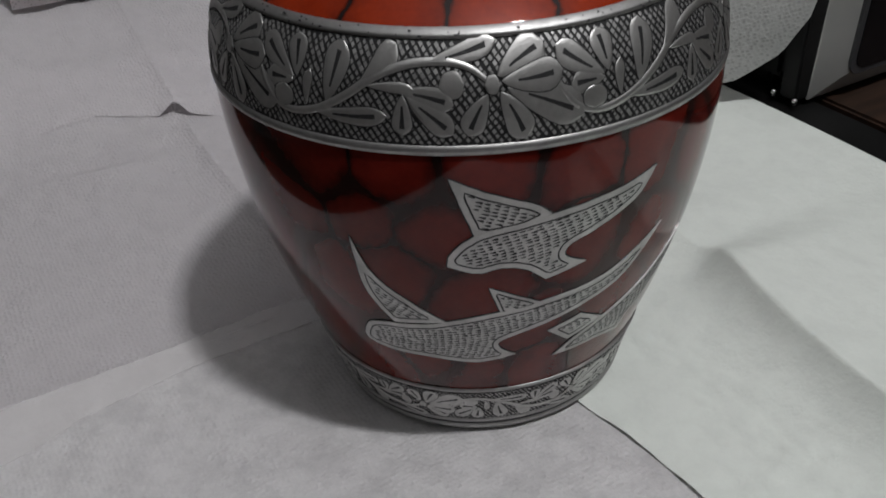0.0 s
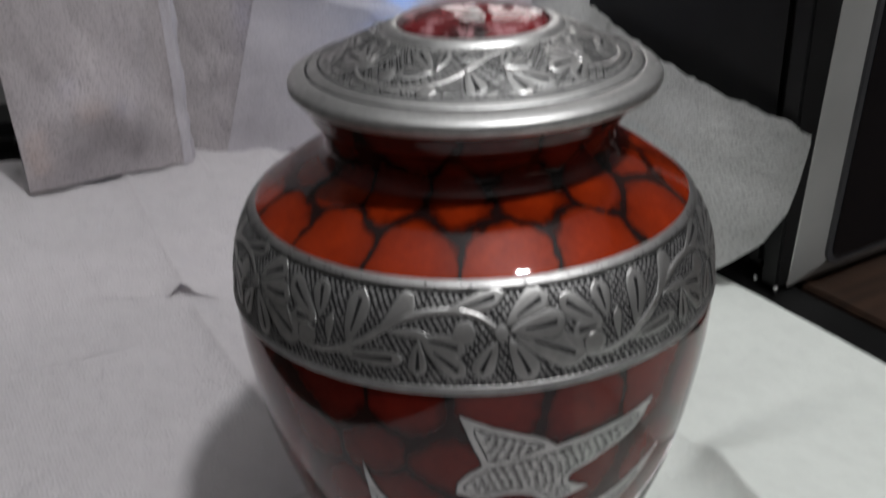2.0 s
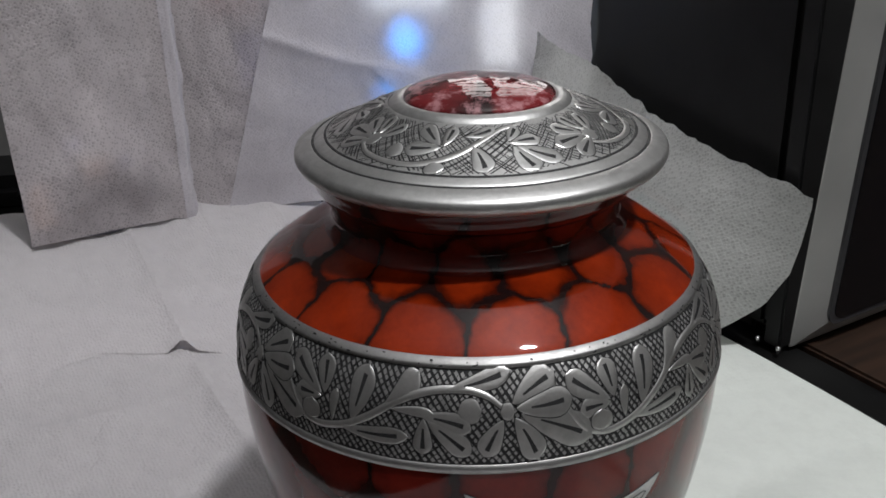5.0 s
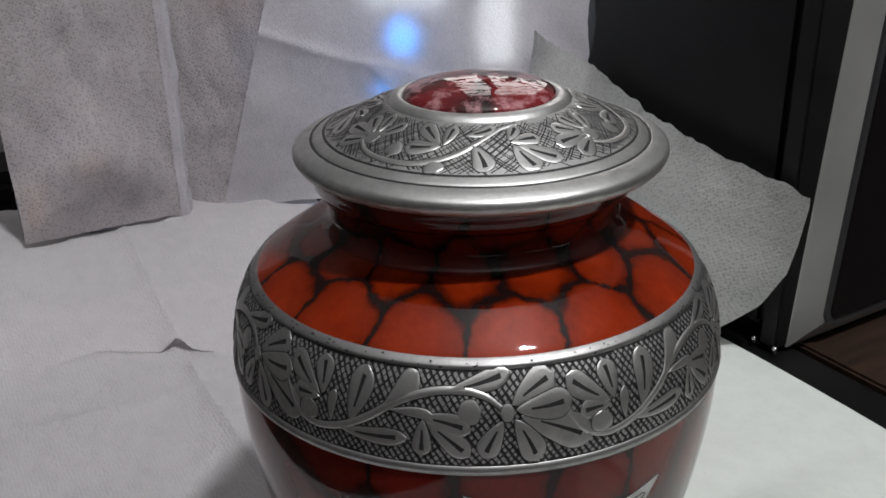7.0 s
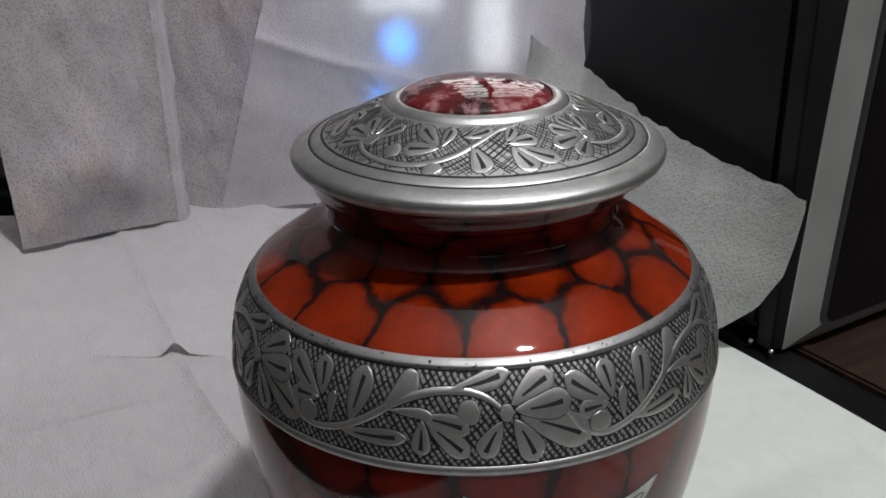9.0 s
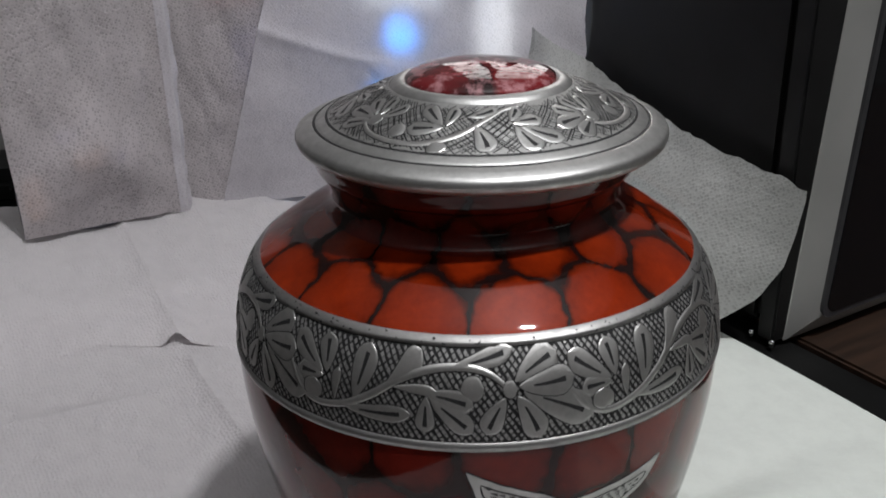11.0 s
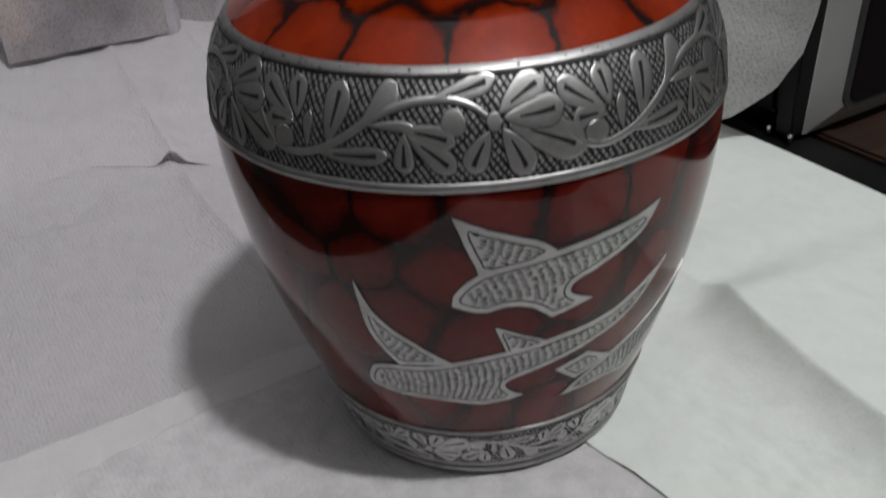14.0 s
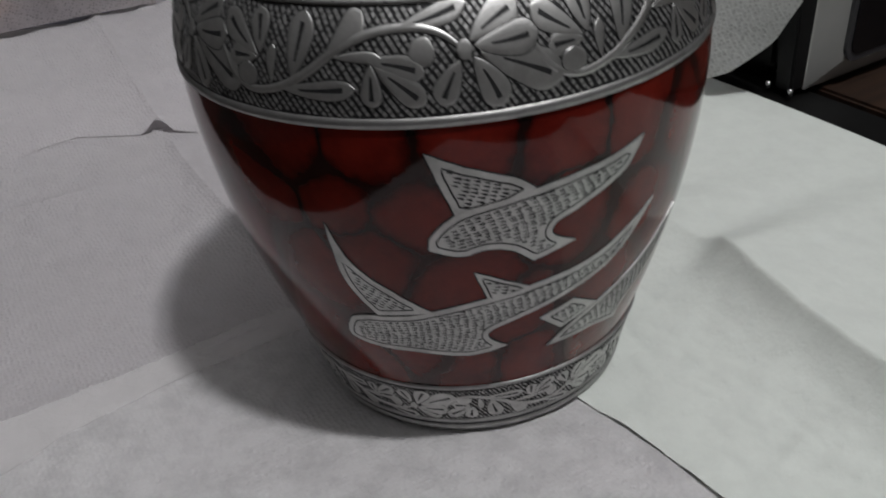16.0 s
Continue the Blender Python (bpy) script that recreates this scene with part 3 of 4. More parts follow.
# the body's outline, and its crackle of dark veins between rounded cells
outline = [(radius(z), z) for z in np.linspace(0.018, 0.18, 250)] + [tuple(v) for v in smooth_outline([(radius(0.18), 0.18)] + NECK, 6)][1:]
WAIST = 205  # under the upper band
COLLAR = 272  # where the shoulder meets the neck
body_mesh = lathe("body", outline[: WAIST + 1], [WINE_AND_SHADE_LACQUER], 900)
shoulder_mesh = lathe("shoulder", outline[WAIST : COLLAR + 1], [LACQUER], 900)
# the lid's shade is put into the neck's colour by this darker lacquer
neck_mesh = lathe("neck", outline[COLLAR:], [WINE_AND_SHADE_LACQUER], 600)
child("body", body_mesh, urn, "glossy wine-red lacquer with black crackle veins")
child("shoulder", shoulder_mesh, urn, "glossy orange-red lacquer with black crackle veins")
child("neck", neck_mesh, urn, "red lacquered neck, coloured darker to stand for the lid's shade")

CELLS = [(-60, 177.5), (-37.5, 178.6), (-15.8, 179), (6.4, 179), (29.5, 178.6), (56, 178), (-80, 178), (80, 178), (-71, 189), (-49, 189), (-26.6, 189), (-4.7, 189.2), (18, 189), (43, 189), (68, 189)]
CELLS += [(-52, 204), (-22, 205), (9, 204), (33, 205), (62, 204)]
CELLS += [(-32, 129), (-15.7, 131), (3, 133), (20.5, 129), (38, 125), (54, 118), (-23, 115), (-9, 110), (-40, 113), (-18, 92), (0, 76), (-14, 43), (16, 36), (-2, 37), (-28, 37), (24, 103), (41, 96), (9, 62), (34, 66), (-44, 50), (-33, 84), (56, 74), (52, 45), (34, 38)]


def ring_place(a, z):
    a, z = math.radians(a), z / 1000
    heights = [p[1] for p in outline]
    r = float(np.interp(z, heights, [p[0] for p in outline]))
    return np.array((r * math.sin(a), -r * math.cos(a), z))


def crackle(me, cells, width, seed=5):
    """How far each vertex lies from the border between two cells, 0 on the border and 1 well inside."""
    rng = random.Random(seed)
    seeds = [ring_place(a, z) for a, z in cells]
    for _ in range(5000):
        p = ring_place(rng.uniform(-180, 180), rng.choice((rng.uniform(25, 136), rng.uniform(172, 192), rng.uniform(25, 136))))
        front = p[1] < -0.01 and abs(math.degrees(math.atan2(p[0], -p[1]))) < 62
        gap = 0.026 if front else 0.021
        if all(np.linalg.norm(p - q) > gap for q in seeds):
            seeds.append(p)
    co = np.empty(len(me.vertices) * 3)
    me.vertices.foreach_get("co", co)
    co = co.reshape(-1, 3)
    wob = np.array([noise.noise_vector(Vector(p) * 70) * 0.0030 + noise.noise_vector(Vector(p) * 300) * 0.0012 + noise.noise_vector(Vector(p) * 700) * 0.0005 for p in co])
    co2 = co + wob
    near = np.full((4, len(co)), 9.0)
    for q in seeds:
        near[3] = np.linalg.norm(co2 - q, axis=1)
        near.sort(axis=0)
    # the third cell rounds the corners off
    first, second = (near[1] - near[0]) * 0.5 + 1e-5, (near[2] - near[0]) * 0.5 + 2e-5
    edge = first * second / (first + 0.75 * second) * 1.25
    wide = np.array([0.55 + 1.3 * max(0.0, noise.noise(Vector(p) * 45 + Vector((9, 2, 4))) + 0.3) for p in co])
    wide *= 1 - 0.22 * np.clip((co[:, 2] - 0.150) / 0.02, 0, 1)
    core = np.clip(edge / (width * wide), 0, 1)
    smoke = np.clip(edge / (width * (0.8 + 1.6 * wide)), 0, 1)
    value = 0.62 * core * core * (3 - 2 * core) + 0.38 * smoke
    low = np.clip((co[:, 2] - 0.10) / 0.04, 0, 1)
    value = 1 - (1 - value) * (0.78 + 0.22 * low)
    att = me.attributes.new("vein", "FLOAT", "POINT")
    att.data.foreach_set("value", value.astype(np.float32))


crackle(body_mesh, CELLS, 0.0037)
crackle(shoulder_mesh, CELLS, 0.0037)
crackle(neck_mesh, CELLS, 0.0037)

# the lid: a flange with two turned lines, an engraved dome and a lacquered boss
LID = [(0.0600, 0.2120), (0.0662, 0.2133), (0.0676, 0.2148), (0.0681, 0.2168), (0.0674, 0.2186), (0.0650, 0.2200), (0.0630, 0.2207), (0.0616, 0.2210), (0.0613, 0.2205)]
DOME = [(0.0562, 0.2231), (0.0500, 0.2260), (0.0440, 0.2289), (0.0380, 0.2313), (0.0332, 0.2332)]
RING = [(0.0328, 0.2333), (0.0316, 0.2344), (0.0300, 0.2351), (0.0286, 0.2352), (0.0277, 0.2346), (0.0274, 0.2338)]
LID_AT = (0.0023, 0.0, 0.0)


lid = child("lid", lathe("lid", [tuple(v) for v in smooth_outline(DOME, 5)], [BRIGHT_PEWTER], 256), urn, "domed pewter lid with engraved leaves")
lid.location = LID_AT
child("flange", lathe("flange", LID[:2] + [tuple(v) for v in smooth_outline(LID[1:], 5)][1:], [BRIGHT_PEWTER], 256), lid, "smooth rounded pewter flange")
child("flange_ring", lathe("flange_ring", [(0.0610, 0.2207)] + [tuple(v) for v in smooth_outline([(0.0606, 0.2210), (0.0598, 0.2216), (0.0586, 0.2222), (0.0570, 0.2229), (0.0566, 0.2228)], 4)] + [(0.0565, 0.2222)], [BRIGHT_PEWTER], 256), lid, "smooth pewter ring inside the flange")
for r, z in ((0.0611, 0.22115), (0.0564, 0.22315)):
    child("engraved_line", lathe("engraved_line", [(r + 0.0006, z - 0.0004), (r + 0.0004, z), (r - 0.0003, z + 0.0002), (r - 0.0006, z)], [OXIDE], 256), lid)
child("boss_ring", lathe("boss_ring", [(0.0331, 0.2328)] + [tuple(v) for v in smooth_outline(RING, 3)] + [(0.0270, 0.2330)], [BRIGHT_PEWTER], 160), lid, "polished pewter ring round the boss")
boss = lathe("boss", [(0.0276, 0.2335)] + [(0.0276 * math.cos(a), 0.2349 + 0.0058 * math.sin(a)) for a in np.linspace(0, 1.569, 40)], [MARBLED_REFLECTION], 200)
crackle(boss, [(10, 186), (80, 187), (-70, 187), (150, 186), (-140, 188)], 0.0025, 9)
child("boss", boss, lid, "domed red marbled lacquer boss with a pale reflection painted in")


# ---- engraved bands ----
class Ground:
    """A surface of revolution on which ornaments are laid: around in degrees, along in millimetres, and a height above it."""

    def __init__(self, outline, by_radius, mean):
        self.k = np.array([p[0] if by_radius else p[1] for p in outline])
        self.o = np.array([p[1] if by_radius else p[0] for p in outline])
        order = np.argsort(self.k)
        self.k, self.o, self.by_radius, self.mean = self.k[order], self.o[order], by_radius, mean

    def at(self, u, v, h):
        """u: millimetres round at the mean radius, v: millimetres along, h: millimetres off the surface."""
        a, v, h = u / self.mean, v / 1000, h / 1000
        w = float(np.interp(v, self.k, self.o))
        slope = (float(np.interp(v + 0.0008, self.k, self.o)) - float(np.interp(v - 0.0008, self.k, self.o))) / 0.0016
        n = math.hypot(1, slope)
        r, z = (v, w) if self.by_radius else (w, v)
        nr, nz = (-slope / n, 1 / n) if self.by_radius else (1 / n, -slope / n)
        r, z = r + nr * h, z + nz * h
        return (r * math.sin(a), -r * math.cos(a), z)

    def flat(self, a, v):
        return Vector((math.radians(a) * self.mean, v))


ACROSS = (-1.0, -0.97, -0.6, -0.16, 0.16, 0.6, 0.97, 1.0)


def leaf_mesh(name, ground, base, tip, width, bend=0.0, cut=True, high=0.55, rim=0.32, blunt=0.35, steps=12, cutting=1.0, drop=0.14, crown=0.02, metal=None):
    """A raised leaf or petal with a dark engraved outline and, if cut, a dark groove along its middle."""
    b, t = ground.flat(*base), ground.flat(*tip)
    along = t - b
    length = along.length
    side = Vector((-along.y, along.x)) / length
    verts, faces, slots = [], [], []
    low = high - drop
    cols = len(ACROSS) + 2
    for i in range(steps + 1):
        s = 0.5 - 0.5 * math.cos(math.pi * i / steps)
        wide = width * 0.5 * max(0.0, 1 - abs(2 * s - 1) ** 2.7) ** 0.5 * (blunt + (1 - blunt) * min(1, 1.25 * s)) * 1.12 + 0.02
        mid = b + along * s + side * (bend * 4 * s * (1 - s))
        tail = rim * (0.5 - s) * 2 * (1 if i in (0, steps) else 0)
        grows = [(-wide - rim, low)] + [(wide * c, low + (high - low) * (1 - abs(c) ** 8) + crown * (1 - c * c)) for c in ACROSS] + [(wide + rim, low)]
        open_cut = cut and 0.28 <= s <= 0.86
        for j, (x, h) in enumerate(grows):
            if cut and j in (4, 5):
                x = math.copysign(min(abs(x) * 2, (0.26 + 0.80 * max(0, s - 0.2)) * cutting), x)
                if open_cut:
                    h -= 0.8 * drop
            p = mid + side * x - along / length * tail
            verts.append(ground.at(p.x, p.y, h))
    for i in range(steps):
        for j in range(cols - 1):
            faces.append((i * cols + j, i * cols + j + 1, (i + 1) * cols + j + 1, (i + 1) * cols + j))
            s = 0.5 - 0.5 * math.cos(math.pi * (i + 0.5) / steps)
            slots.append(1 if j in (0, cols - 2) or (cut and j == 4 and 0.28 <= s <= 0.86) else 0)
    return mesh_from(name, verts, faces, [metal or PEWTER, OXIDE], True, slots)


def stem_mesh(name, ground, points, width, high=0.55, rim=0.4, drop=0.14):
    """A raised winding stem with a dark line on either side."""
    path = smooth_outline([ground.flat(*p) for p in points], 7)
    verts, faces, slots = [], [], []
    for i, p in enumerate(path):
        d = (path[min(i + 1, len(path) - 1)] - path[max(i - 1, 0)]).normalized()
        side = Vector((-d.y, d.x))
        w = width * 0.5 * (0.55 + 0.45 * math.sin(math.pi * i / (len(path) - 1)))
        for x, h in ((-w - rim, high - drop), (-w, high - drop), (-w * 0.92, high), (0, high + 0.15 * drop), (w * 0.92, high), (w, high - drop), (w + rim, high - drop)):
            verts.append(ground.at(*(p + side * x), h))
    for i in range(len(path) - 1):
        for j in range(6):
            faces.append((i * 7 + j, i * 7 + j + 1, i * 7 + j + 8, i * 7 + j + 7))
            slots.append(1 if j in (0, 5) else 0)
    return mesh_from(name, verts, faces, [PEWTER, OXIDE], True, slots)


def hatch_mesh(name, ground, v0, v1, step_a, step_b, size, seed, angle_a=42, angle_b=-56):
    """The hatched ground between the leaves: small cut lozenges, each a little uneven, in one mesh."""
    rng = random.Random(seed)
    a = Vector((math.cos(radians(angle_a)), math.sin(radians(angle_a)))) * step_a
    b = Vector((math.cos(radians(angle_b)), math.sin(radians(angle_b)))) * step_b
    reach = math.pi * ground.mean
    verts, faces = [], []
    det = a.x * b.y - a.y * b.x
    ij = [((x * b.y - y * b.x) / det, (a.x * y - a.y * x) / det) for x in (-reach, reach) for y in (v0, v1)]
    i0, i1 = int(min(k[0] for k in ij)) - 1, int(max(k[0] for k in ij)) + 1
    j0, j1 = int(min(k[1] for k in ij)) - 1, int(max(k[1] for k in ij)) + 1
    for i in range(i0, i1):
        for j in range(j0, j1):
            c = a * i + b * j
            if not (v0 < c.y < v1 and -reach <= c.x < reach):
                continue
            c = c + Vector((rng.gauss(0, 0.10), rng.gauss(0, 0.10)))
            k = len(verts)
            s = size * rng.uniform(0.82, 1.1)
            tilt, lift = Vector((rng.gauss(0, 0.05), rng.gauss(0, 0.05))), rng.uniform(0.16, 0.26)
            for grow, top in ((0.97, False), (0.88, True)):
                for e, f in ((1, 1), (-1, 1), (-1, -1), (1, -1)):
                    q = (a * (e * 0.84) + b * (f * 1.16)) * (0.5 * s * grow)
                    p = c + q
                    p.y = min(max(p.y, v0), v1)
                    verts.append(ground.at(p.x, p.y, lift + tilt.dot(q) if top else 0.0))
            for m in range(4):
                n = (m + 1) % 4
                faces.append((k + m, k + n, k + 4 + n, k + 4 + m))
            faces.append((k + 4, k + 5, k + 6, k + 7))
    return mesh_from(name, verts, faces, [CUT_PEWTER, OXIDE], False, [1, 1, 1, 1, 0] * (len(faces) // 5))


def repeat(name, me, parent, turns):
    for turn in turns:
        ob = child(name, me, parent)
        ob.rotation_euler = (0, 0, radians(turn))


BODY_GROUND = Ground(outline, False, 92.0)
SIX = [0, 60, -60, 120, -120, 180]


def band_unit(ground, parent, turns, place, size, cut=True, high=0.55, rim=0.32):
    """One repeat of the leaf scroll. place maps the design's degrees and millimetres to the band's."""

    def leaf(base, tip, width, bend=0.0, groove_cut=True, blunt=0.35, name="leaf", lift=0.0):
        repeat(name, leaf_mesh(name, ground, place(*base), place(*tip), width * 1.22 * size, bend * size, cut and groove_cut, high + lift * size, rim, blunt, 12, size), parent, turns)

    # flower
    leaf((4.9, 161.6), (13.6, 168.6), 7.4, 0.5, name="petal")
    leaf((5.7, 160.0), (16.6, 161.2), 7.2, -0.5, name="petal", lift=0.17)
    leaf((6.6, 158.0), (20.2, 148.0), 9.4, 0.6, name="petal")
    leaf((5.3, 157.0), (9.4, 143.4), 6.8, 0.6, name="petal", lift=0.17)
    leaf((2.8, 156.6), (-0.8, 145.3), 6.0, -0.3, name="petal")
    leaf((2.5, 159.3), (5.0, 159.3), 3.9, 0, False, 0.9, name="flower_centre", lift=0.34)
    # sprig of three leaves under the stem
    leaf((-12.8, 157.6), (-3.4, 154.2), 5.6, 0.5)
    leaf((-12.4, 156.6), (-12.6, 145.4), 5.0, lift=0.17)
    leaf((-11.5, 156.0), (-3.6, 145.8), 6.0, 0.3)
    leaf((-18.9, 158.6), (-10.6, 158.4), 2.6, 0.3, False)
    leaf((-5.6, 159.3), (-1.4, 159.8), 5.6, 0, False, 0.9, name="bud")
    # leaf above the stem
    leaf((-7.6, 165.6), (4.6, 170.3), 4.6, -0.4)
    # sprig of three leaves with a bud
    leaf((-35.2, 158.0), (-43.8, 167.2), 6.2, 0.3)
    leaf((-34.2, 158.6), (-35.2, 169.4), 6.0, -0.3, lift=0.17)
    leaf((-35.2, 157.0), (-41.6, 156.6), 5.2)
    leaf((-37.2, 155.2), (-37.4, 148.8), 5.6, 0, False, 0.95, name="bud", lift=0.17)
    leaf((-31.8, 150.8), (-31.4, 160.6), 2.8, 0.4, False)
    # single leaf, bud on the stem and the leaf below it
    leaf((-27.4, 153.0), (-25.0, 169.4), 7.0, -0.4)
    leaf((-20.4, 160.0), (-14.0, 169.6), 6.0, -0.6, False, 0.12)
    leaf((-29.6, 149.4), (-15.6, 150.4), 4.8, -0.5)
    stem = [place(a, z) for a, z in ((-45.0, 160.6), (-43.4, 156.0), (-40.6, 150.4), (-36.0, 147.8), (-29.7, 149.9), (-23.5, 155.2), (-17.9, 161.2), (-11.2, 165.0), (-4.6, 165.6), (-0.2, 163.9), (2.8, 160.6))]
    repeat("stem", stem_mesh("stem", ground, stem, 2.5 * size, high, rim), parent, turns)


def ring_outline(z0, z1, off, n):
    return [(radius(z) + off, z) for z in np.linspace(z0, z1, n)]


upper = child("upper_band", lathe("upper_band", ring_outline(0.1393, 0.1730, 0.0003, 30), [OXIDE], 240), urn, "pewter band engraved with a leaf scroll")
band_outline = ring_outline(0.1380, 0.1742, 0.0003, 60)
UPPER = Ground(band_outline, False, 92.0)
hatch = child("hatched_ground", hatch_mesh("hatched_ground", UPPER, 142.4, 170.6, 1.9, 1.7, 0.76, 3), upper)
tagged(hatch, kind="stuff")
for z0, z1 in ((0.1386, 0.1421), (0.1709, 0.1738)):
    mid = (z0 + z1) / 2
    child("edge_ring", lathe("edge_ring", [(radius(z0) - 0.0004, z0), (radius(z0) + 0.0007, z0 + 0.0003), (radius(mid) + 0.0009, mid), (radius(z1) + 0.0006, z1 - 0.0003), (radius(z1) - 0.0002, z1)], [RING_PEWTER], 256), upper, "smooth pewter edge ring")
band_unit(UPPER, upper, SIX, lambda a, z: (a, z), 1.0)


def nick_mesh(name, z0, z1, count, seed):
    """Small dark nicks and worn spots along an edge ring."""
    rng = random.Random(seed)
    verts, faces = [], []
    for _ in range(count):
        a, z, k = rng.uniform(-math.pi, math.pi), rng.choice((z0, z1)) + rng.gauss(0, 0.0003), len(verts)
        w, h = rng.uniform(0.0002, 0.0009), rng.uniform(0.00012, 0.0003)
        for i in range(5):
            b = 2 * math.pi * i / 5 + rng.uniform(-0.4, 0.4)
            r, c = radius(z + h * math.sin(b)) + 0.00125, a + w * math.cos(b) / 0.085
            verts.append((r * math.sin(c), -r * math.cos(c), z + h * math.sin(b)))
        faces.append(tuple(range(k, k + 5)))
    return mesh_from(name, verts, faces, [OXIDE], False)


tagged(child("wear_marks", nick_mesh("wear_marks", 0.1722, 0.1732, 150, 4), upper, "small dark nicks in the edge ring"), kind="stuff")

# the foot band carries a smaller scroll
FOOT = -0.0037
foot_line = ring_outline(0.0, 0.0262, 0.0004, 40)
lower = child("lower_band", lathe("lower_band", [(0.030, FOOT), (0.0590, FOOT), (0.0606, FOOT + 0.0006)] + ring_outline(-0.002, 0.0243, 0.0004, 22), [OXIDE], 240), urn, "pewter foot band engraved with a leaf scroll")
LOWER = Ground(foot_line, False, 67.0)
tagged(child("hatched_ground", hatch_mesh("hatched_ground", LOWER, 4.2, 22.0, 1.35, 1.25, 0.76, 8), lower), kind="stuff")
for z0, z1 in ((FOOT + 0.0003, 0.0006), (0.0010, 0.0042), (0.0220, 0.0246)):
    mid = (z0 + z1) / 2
    child("edge_ring", lathe("edge_ring", [(radius(z0) - 0.0006, z0), (radius(z0) + 0.0005, z0 + 0.0003), (radius(mid) + 0.0010, mid), (radius(z1) + 0.0006, z1 - 0.0003), (radius(z1) - 0.0004, z1)], [RING_PEWTER], 256), lower, "smooth pewter edge ring")
band_unit(LOWER, lower, [0, 52, -52, 104, -104, 156, -156], lambda a, z: ((a - 3.7) * 0.86 + 31.7, 4.6 + (170.8 - z) * 0.60), 0.72, True, 0.5, 0.20)

# the lid's dome
dome_line = [tuple(v) for v in smooth_outline(DOME, 5)]
LID_GROUND = Ground(dome_line, True, 45.0)


def cut_lines(name, ground, v0, v1, gap, width, seed):
    """Thin crossing cuts between the leaves, scratched by hand: uneven in gap, width and length."""
    rng = random.Random(seed)
    verts, faces = [], []
    reach = math.pi * ground.mean
    for lean in (0.9, -1.15):
        u = -reach
        while u < reach:
            u += gap * rng.uniform(0.75, 1.3)
            t0, t1 = (rng.uniform(0, 0.12), rng.uniform(0.88, 1.0)) if rng.random() < 0.8 else (rng.uniform(0, 0.4), rng.uniform(0.5, 1.0))
            w, bow, k = width * rng.uniform(0.65, 1.3), rng.gauss(0, 0.5), len(verts)
            for i in range(9):
                t = t0 + (t1 - t0) * i / 8
                v = v0 + (v1 - v0) * t
                x = u + lean * (v1 - v0) * t + bow * math.sin(math.pi * t)
                verts += [ground.at(x - w * 0.7, v, 0.05), ground.at(x + w * 0.7, v, 0.05)]
            faces += [(k + 2 * i, k + 2 * i + 1, k + 2 * i + 3, k + 2 * i + 2) for i in range(8)]
    return mesh_from(name, verts, faces, [OXIDE], False)


tagged(child("hatched_ground", cut_lines("hatched_ground", LID_GROUND, 33.6, 56.0, 1.6, 0.38, 11), lid, "thin dark crossing cuts"), kind="stuff")


def lid_unit(turns):
    def leaf(base, tip, width, bend=0.0, groove_cut=True, blunt=0.35, name="leaf"):
        repeat(name, leaf_mesh(name, LID_GROUND, base, tip, width * 1.15, bend, groove_cut, 0.17, 0.30, blunt, drop=0.09, crown=0.10, metal=LEAF_PEWTER), lid, turns)

    leaf((-55.5, 46.0), (-73.0, 46.4), 5.4, 0.5, name="petal")
    leaf((-54.6, 47.4), (-66.0, 53.0), 5.2, 0.4, name="petal")
    leaf((-56.0, 44.6), (-68.0, 38.6), 5.2, name="petal")
    leaf((-53.0, 43.6), (-57.5, 35.0), 4.8, name="petal")
    leaf((-50.6, 45.0), (-43.0, 37.0), 5.0, name="petal")
    leaf((-56.0, 46.0), (-49.6, 46.0), 5.0, 0, False, 0.9, name="flower_centre")
    leaf((-19.0, 45.0), (-33.5, 46.8), 5.6)
    leaf((-19.6, 44.0), (-32.5, 35.6), 5.6, 0.3)
    leaf((-17.6, 44.0), (-15.5, 35.0), 4.8)
    leaf((-9.0, 39.5), (5.5, 35.6), 4.2, 0.4)
    leaf((-38.0, 45.5), (-37.2, 51.0), 4.6, 0, False, 0.8, name="bud")
    leaf((-5.2, 44.2), (-0.4, 54.6), 5.6, -0.8)
    leaf((-20.0, 51.6), (-17.0, 55.4), 4.6, 0, False, 0.8, name="bud")
    leaf((11.0, 43.2), (24.5, 42.6), 4.8, -0.6)
    leaf((11.6, 44.6), (17.2, 55.0), 6.0)
    leaf((13.6, 44.8), (28.0, 52.4), 5.6)
    leaf((10.2, 42.0), (16.5, 35.6), 4.4)
    stem = ((-56.0, 49.0), (-50.0, 51.6), (-42.0, 52.9), (-31.0, 53.2), (-22.9, 52.0), (-11.7, 47.6), (-2.0, 41.6), (8.0, 36.4), (18.0, 34.8))
    repeat("stem", stem_mesh("stem", LID_GROUND, stem, 2.2, 0.17, 0.28, 0.09), lid, turns)


lid_unit([0, 103, -103])


# ---- flying inlays on the body ----
def inside(poly, p):
    hit = False
    for i in range(len(poly)):
        a, b = poly[i - 1], poly[i]
        if (a.y > p.y) != (b.y > p.y) and p.x < (b.x - a.x) * (p.y - a.y) / (b.y - a.y) + a.x:
            hit = not hit
    return hit


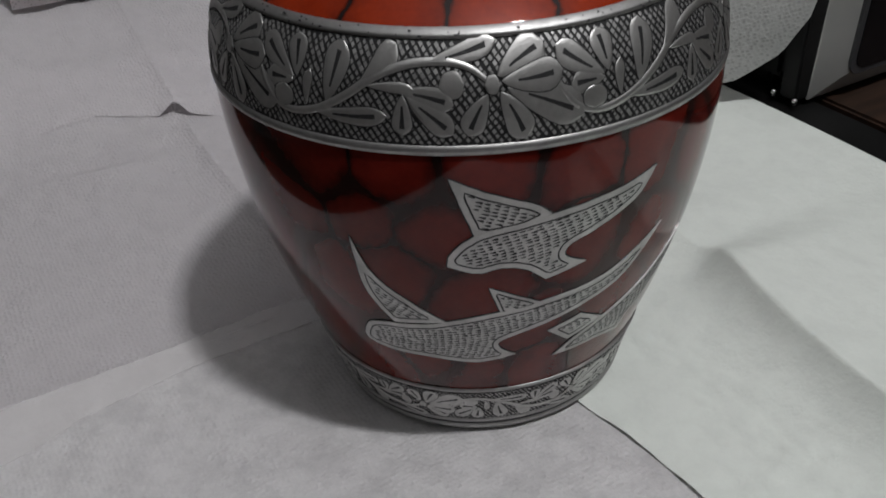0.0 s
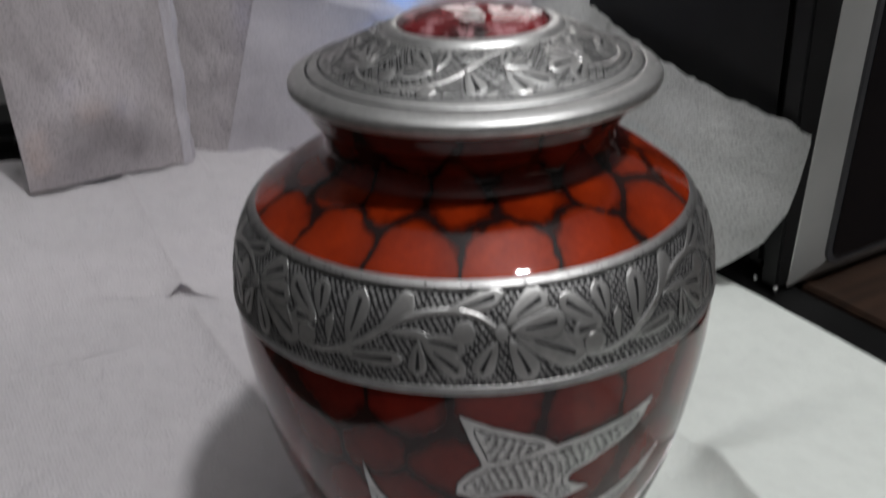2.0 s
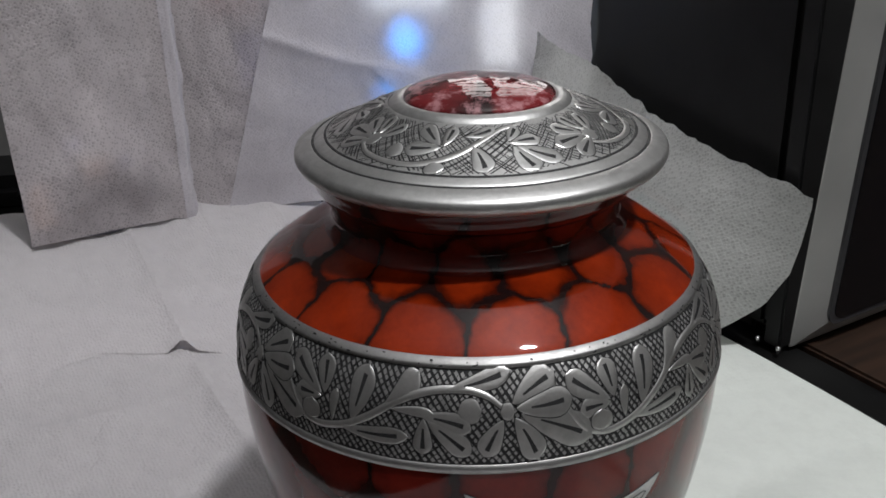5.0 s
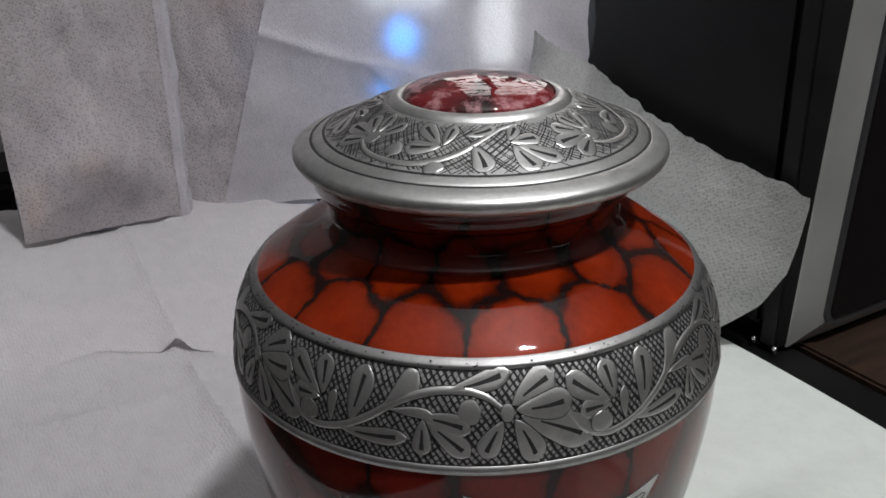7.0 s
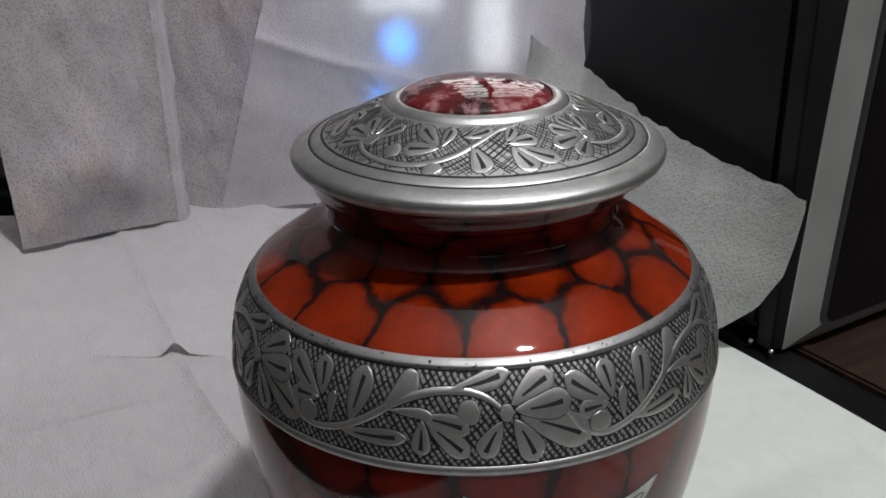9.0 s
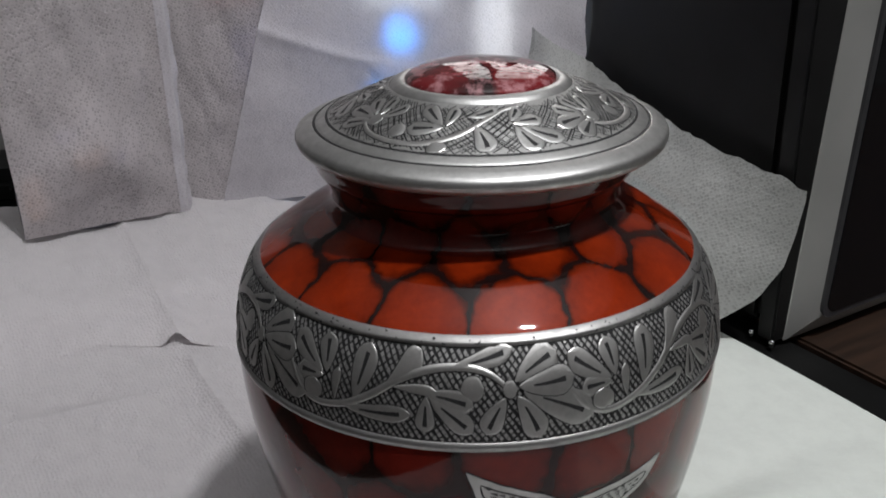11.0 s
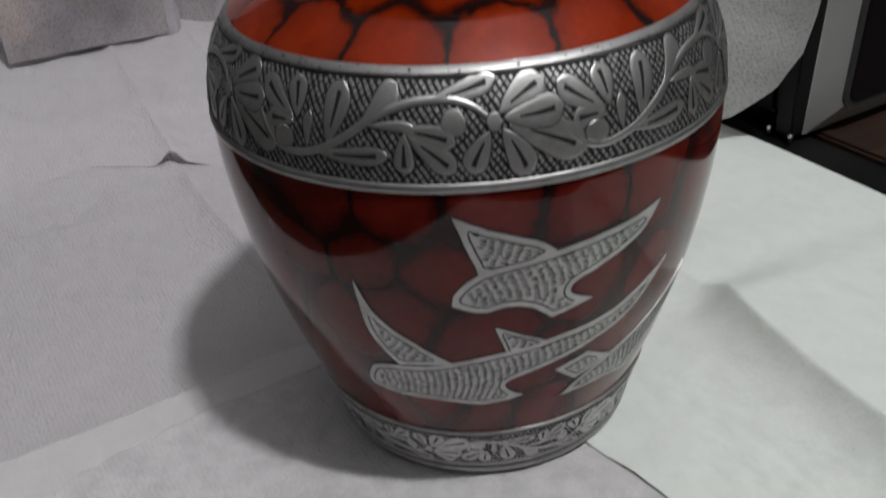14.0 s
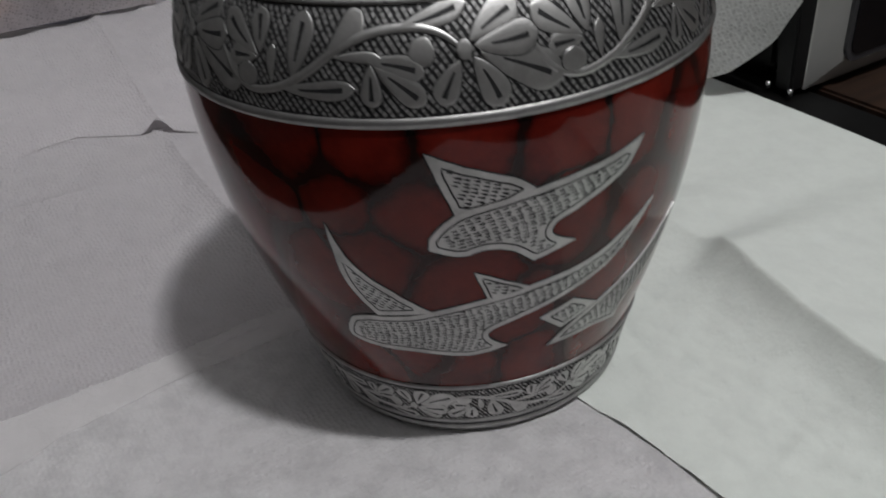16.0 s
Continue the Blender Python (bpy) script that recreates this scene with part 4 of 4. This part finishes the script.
def inset(poly, gap):
    """The outline moved inwards; points that would come too near the edge fall away."""
    area = sum(poly[i - 1].x * poly[i].y - poly[i].x * poly[i - 1].y for i in range(len(poly)))
    sign, out = (1 if area > 0 else -1), []
    for i in range(len(poly)):
        d = (poly[(i + 1) % len(poly)] - poly[i - 1]).normalized()
        q = poly[i] + Vector((-d.y, d.x)) * gap * sign
        near = min((q - (a + (b - a) * min(1, max(0, (q - a).dot(b - a) / max(1e-9, (b - a).length_squared))))).length for a, b in zip(poly, poly[1:] + poly[:1]))
        if near > gap * 0.93 and inside(poly, q):
            out.append(q)
    return out


def plate_mesh(name, ground, poly, high, low, mats):
    """A thin raised plate with the given outline, lying on the curved ground."""
    bm = bmesh.new()
    bm.faces.new([bm.verts.new((p.x, p.y, 0)) for p in poly])
    for axis in (0, 1):
        lo, hi = min(p[axis] for p in poly), max(p[axis] for p in poly)
        n = max(1, int((hi - lo) / 2.5))
        for i in range(1, n):
            at, normal = [0, 0, 0], [0, 0, 0]
            at[axis], normal[axis] = lo + (hi - lo) * i / n, 1
            bmesh.ops.bisect_plane(bm, geom=bm.verts[:] + bm.edges[:] + bm.faces[:], plane_co=at, plane_no=normal)
    rim = [e for e in bm.edges if e.is_boundary]
    made = bmesh.ops.extrude_edge_only(bm, edges=rim)["geom"]
    skirt = {v for v in made if isinstance(v, bmesh.types.BMVert)}
    bmesh.ops.recalc_face_normals(bm, faces=bm.faces)
    bmesh.ops.triangulate(bm, faces=[f for f in bm.faces if len(f.verts) > 4])
    for v in bm.verts:
        v.co = ground.at(v.co.x, v.co.y, low if v in skirt else high)
    me = bpy.data.meshes.new(name)
    bm.to_mesh(me)
    bm.free()
    for m in mats:
        me.materials.append(m)
    return me


def line_mesh(name, ground, poly, width, high):
    verts, faces, n = [], [], len(poly)
    for i, p in enumerate(poly):
        d = (poly[(i + 1) % n] - poly[i - 1]).normalized()
        side = Vector((-d.y, d.x)) * width / 2
        verts += [ground.at(*(p + side), high), ground.at(*(p - side), high)]
    for i in range(n):
        j = (i + 1) % n
        if (poly[i] - poly[j]).length < 6:
            faces.append((2 * i, 2 * i + 1, 2 * j + 1, 2 * j))
    return mesh_from(name, verts, faces, [OXIDE])


def stroke_mesh(name, ground, poly, high, lean, step_u, step_v, seed):
    """Rows of short wedge-shaped cuts that fill an outline."""
    rng = random.Random(seed)
    us, vs = [p.x for p in poly], [p.y for p in poly]
    turn = Vector((math.cos(radians(lean)), math.sin(radians(lean))))
    cross = Vector((-turn.y, turn.x))
    mid = Vector(((min(us) + max(us)) / 2, (min(vs) + max(vs)) / 2))
    reach = max(max(us) - min(us), max(vs) - min(vs))
    verts, faces = [], []
    rows, cols = int(reach / step_v), int(reach / step_u)
    for i in range(-cols, cols + 1):
        for j in range(-rows, rows + 1):
            v = j * step_v + rng.gauss(0, 0.09)
            u = i * step_u - 0.035 * v * v * 0.6 + rng.gauss(0, 0.16)
            p = mid + turn * u + cross * v
            q = p + turn * step_u * rng.uniform(0.58, 0.86)
            if not (inside(poly, p) and inside(poly, q) and inside(poly, p + cross * 0.3) and inside(poly, p - cross * 0.3)):
                continue
            k, w = len(verts), rng.uniform(0.34, 0.52)
            for at, half in ((p, w * 0.25), ((p + q) / 2, w * 0.75), (q, w)):
                verts += [ground.at(*(at + cross * half), high), ground.at(*(at - cross * half), high)]
            faces += [(k, k + 1, k + 3, k + 2), (k + 2, k + 3, k + 5, k + 4)]
    return mesh_from(name, verts, faces, [OXIDE], False)


def inlay(points, lean, seed, high, gap=2.3):
    poly = loop_curve([(*BODY_GROUND.flat(p[0], p[1]), *p[2:]) for p in points], 6)
    poly = [p + 0.24 * noise.noise_vector(Vector((p.x * 0.55, p.y * 0.55, seed))).xy for p in poly]
    ob = child("flying_inlay", plate_mesh("flying_inlay", BODY_GROUND, poly, high, -0.1, [PEWTER]), urn, "raised pewter inlay with fine chased strokes")
    child("dark_edge", line_mesh("dark_edge", BODY_GROUND, poly, 1.05, 0.12), ob)
    inner = inset(poly, gap)
    if len(inner) > 6:
        child("inner_line", line_mesh("inner_line", BODY_GROUND, inner, 0.62, high + 0.04), ob)
        child("chasing", stroke_mesh("chasing", BODY_GROUND, inset(poly, gap + 0.3), high + 0.04, lean, 2.9, 1.32, seed), ob)
    return ob


S = 1
inlay([(-4.8, 130.7, S), (3.2, 124.7), (10.9, 119.8), (14.8, 115.0, S), (9.4, 111.0), (-0.3, 108.5, S), (-2.6, 119.7)], -18, 1, 0.34)
inlay([(-6.2, 96.4, S), (-5.0, 102.6), (0.3, 109.6), (9.4, 113.1), (19.4, 115.6), (30.7, 118.2), (38.7, 121.4, S), (34.2, 111.5), (23.8, 103.5), (19.2, 100.4), (18.6, 95.8), (23.7, 91.2, S), (14.6, 87.0, S), (10.2, 93.0), (5.0, 95.0), (-0.1, 93.2)], 12, 2, 0.42)
inlay([(-26.8, 104.5, S), (-22.9, 88.6), (-13.7, 75.4), (-7.6, 68.4, S), (-20.8, 65.5, S), (-25.9, 80.6)], -30, 3, 0.34)
inlay([(2.3, 85.8, S), (7.4, 81.6), (14.9, 75.2, S), (5.2, 71.5, S)], -14, 4, 0.34, 1.3)
inlay([(-30.9, 50.9), (-29.8, 58.6), (-25.7, 63.6), (-13.2, 66.4), (0.0, 71.8), (15.2, 76.3), (30.4, 81.2), (45.2, 93.8, S), (35.5, 76.0), (21.6, 66.4), (6.6, 58.4), (5.0, 53.0), (9.4, 47.8, S), (-0.6, 44.6), (-13.7, 47.0), (-24.5, 47.6)], 8, 5, 0.42)
inlay([(17.2, 58.4, S), (25.9, 63.2, S), (33.4, 56.2, S), (23.7, 49.6, S)], 20, 6, 0.34)
inlay([(20.1, 41.6, S), (27.0, 50.6), (38.4, 59.4), (49.0, 67.5), (60.0, 79.0, S), (58.0, 66.0), (51.4, 53.0), (46.0, 46.5), (44.5, 39.0, S), (36.0, 42.0), (29.7, 42.0)], 30, 7, 0.42)
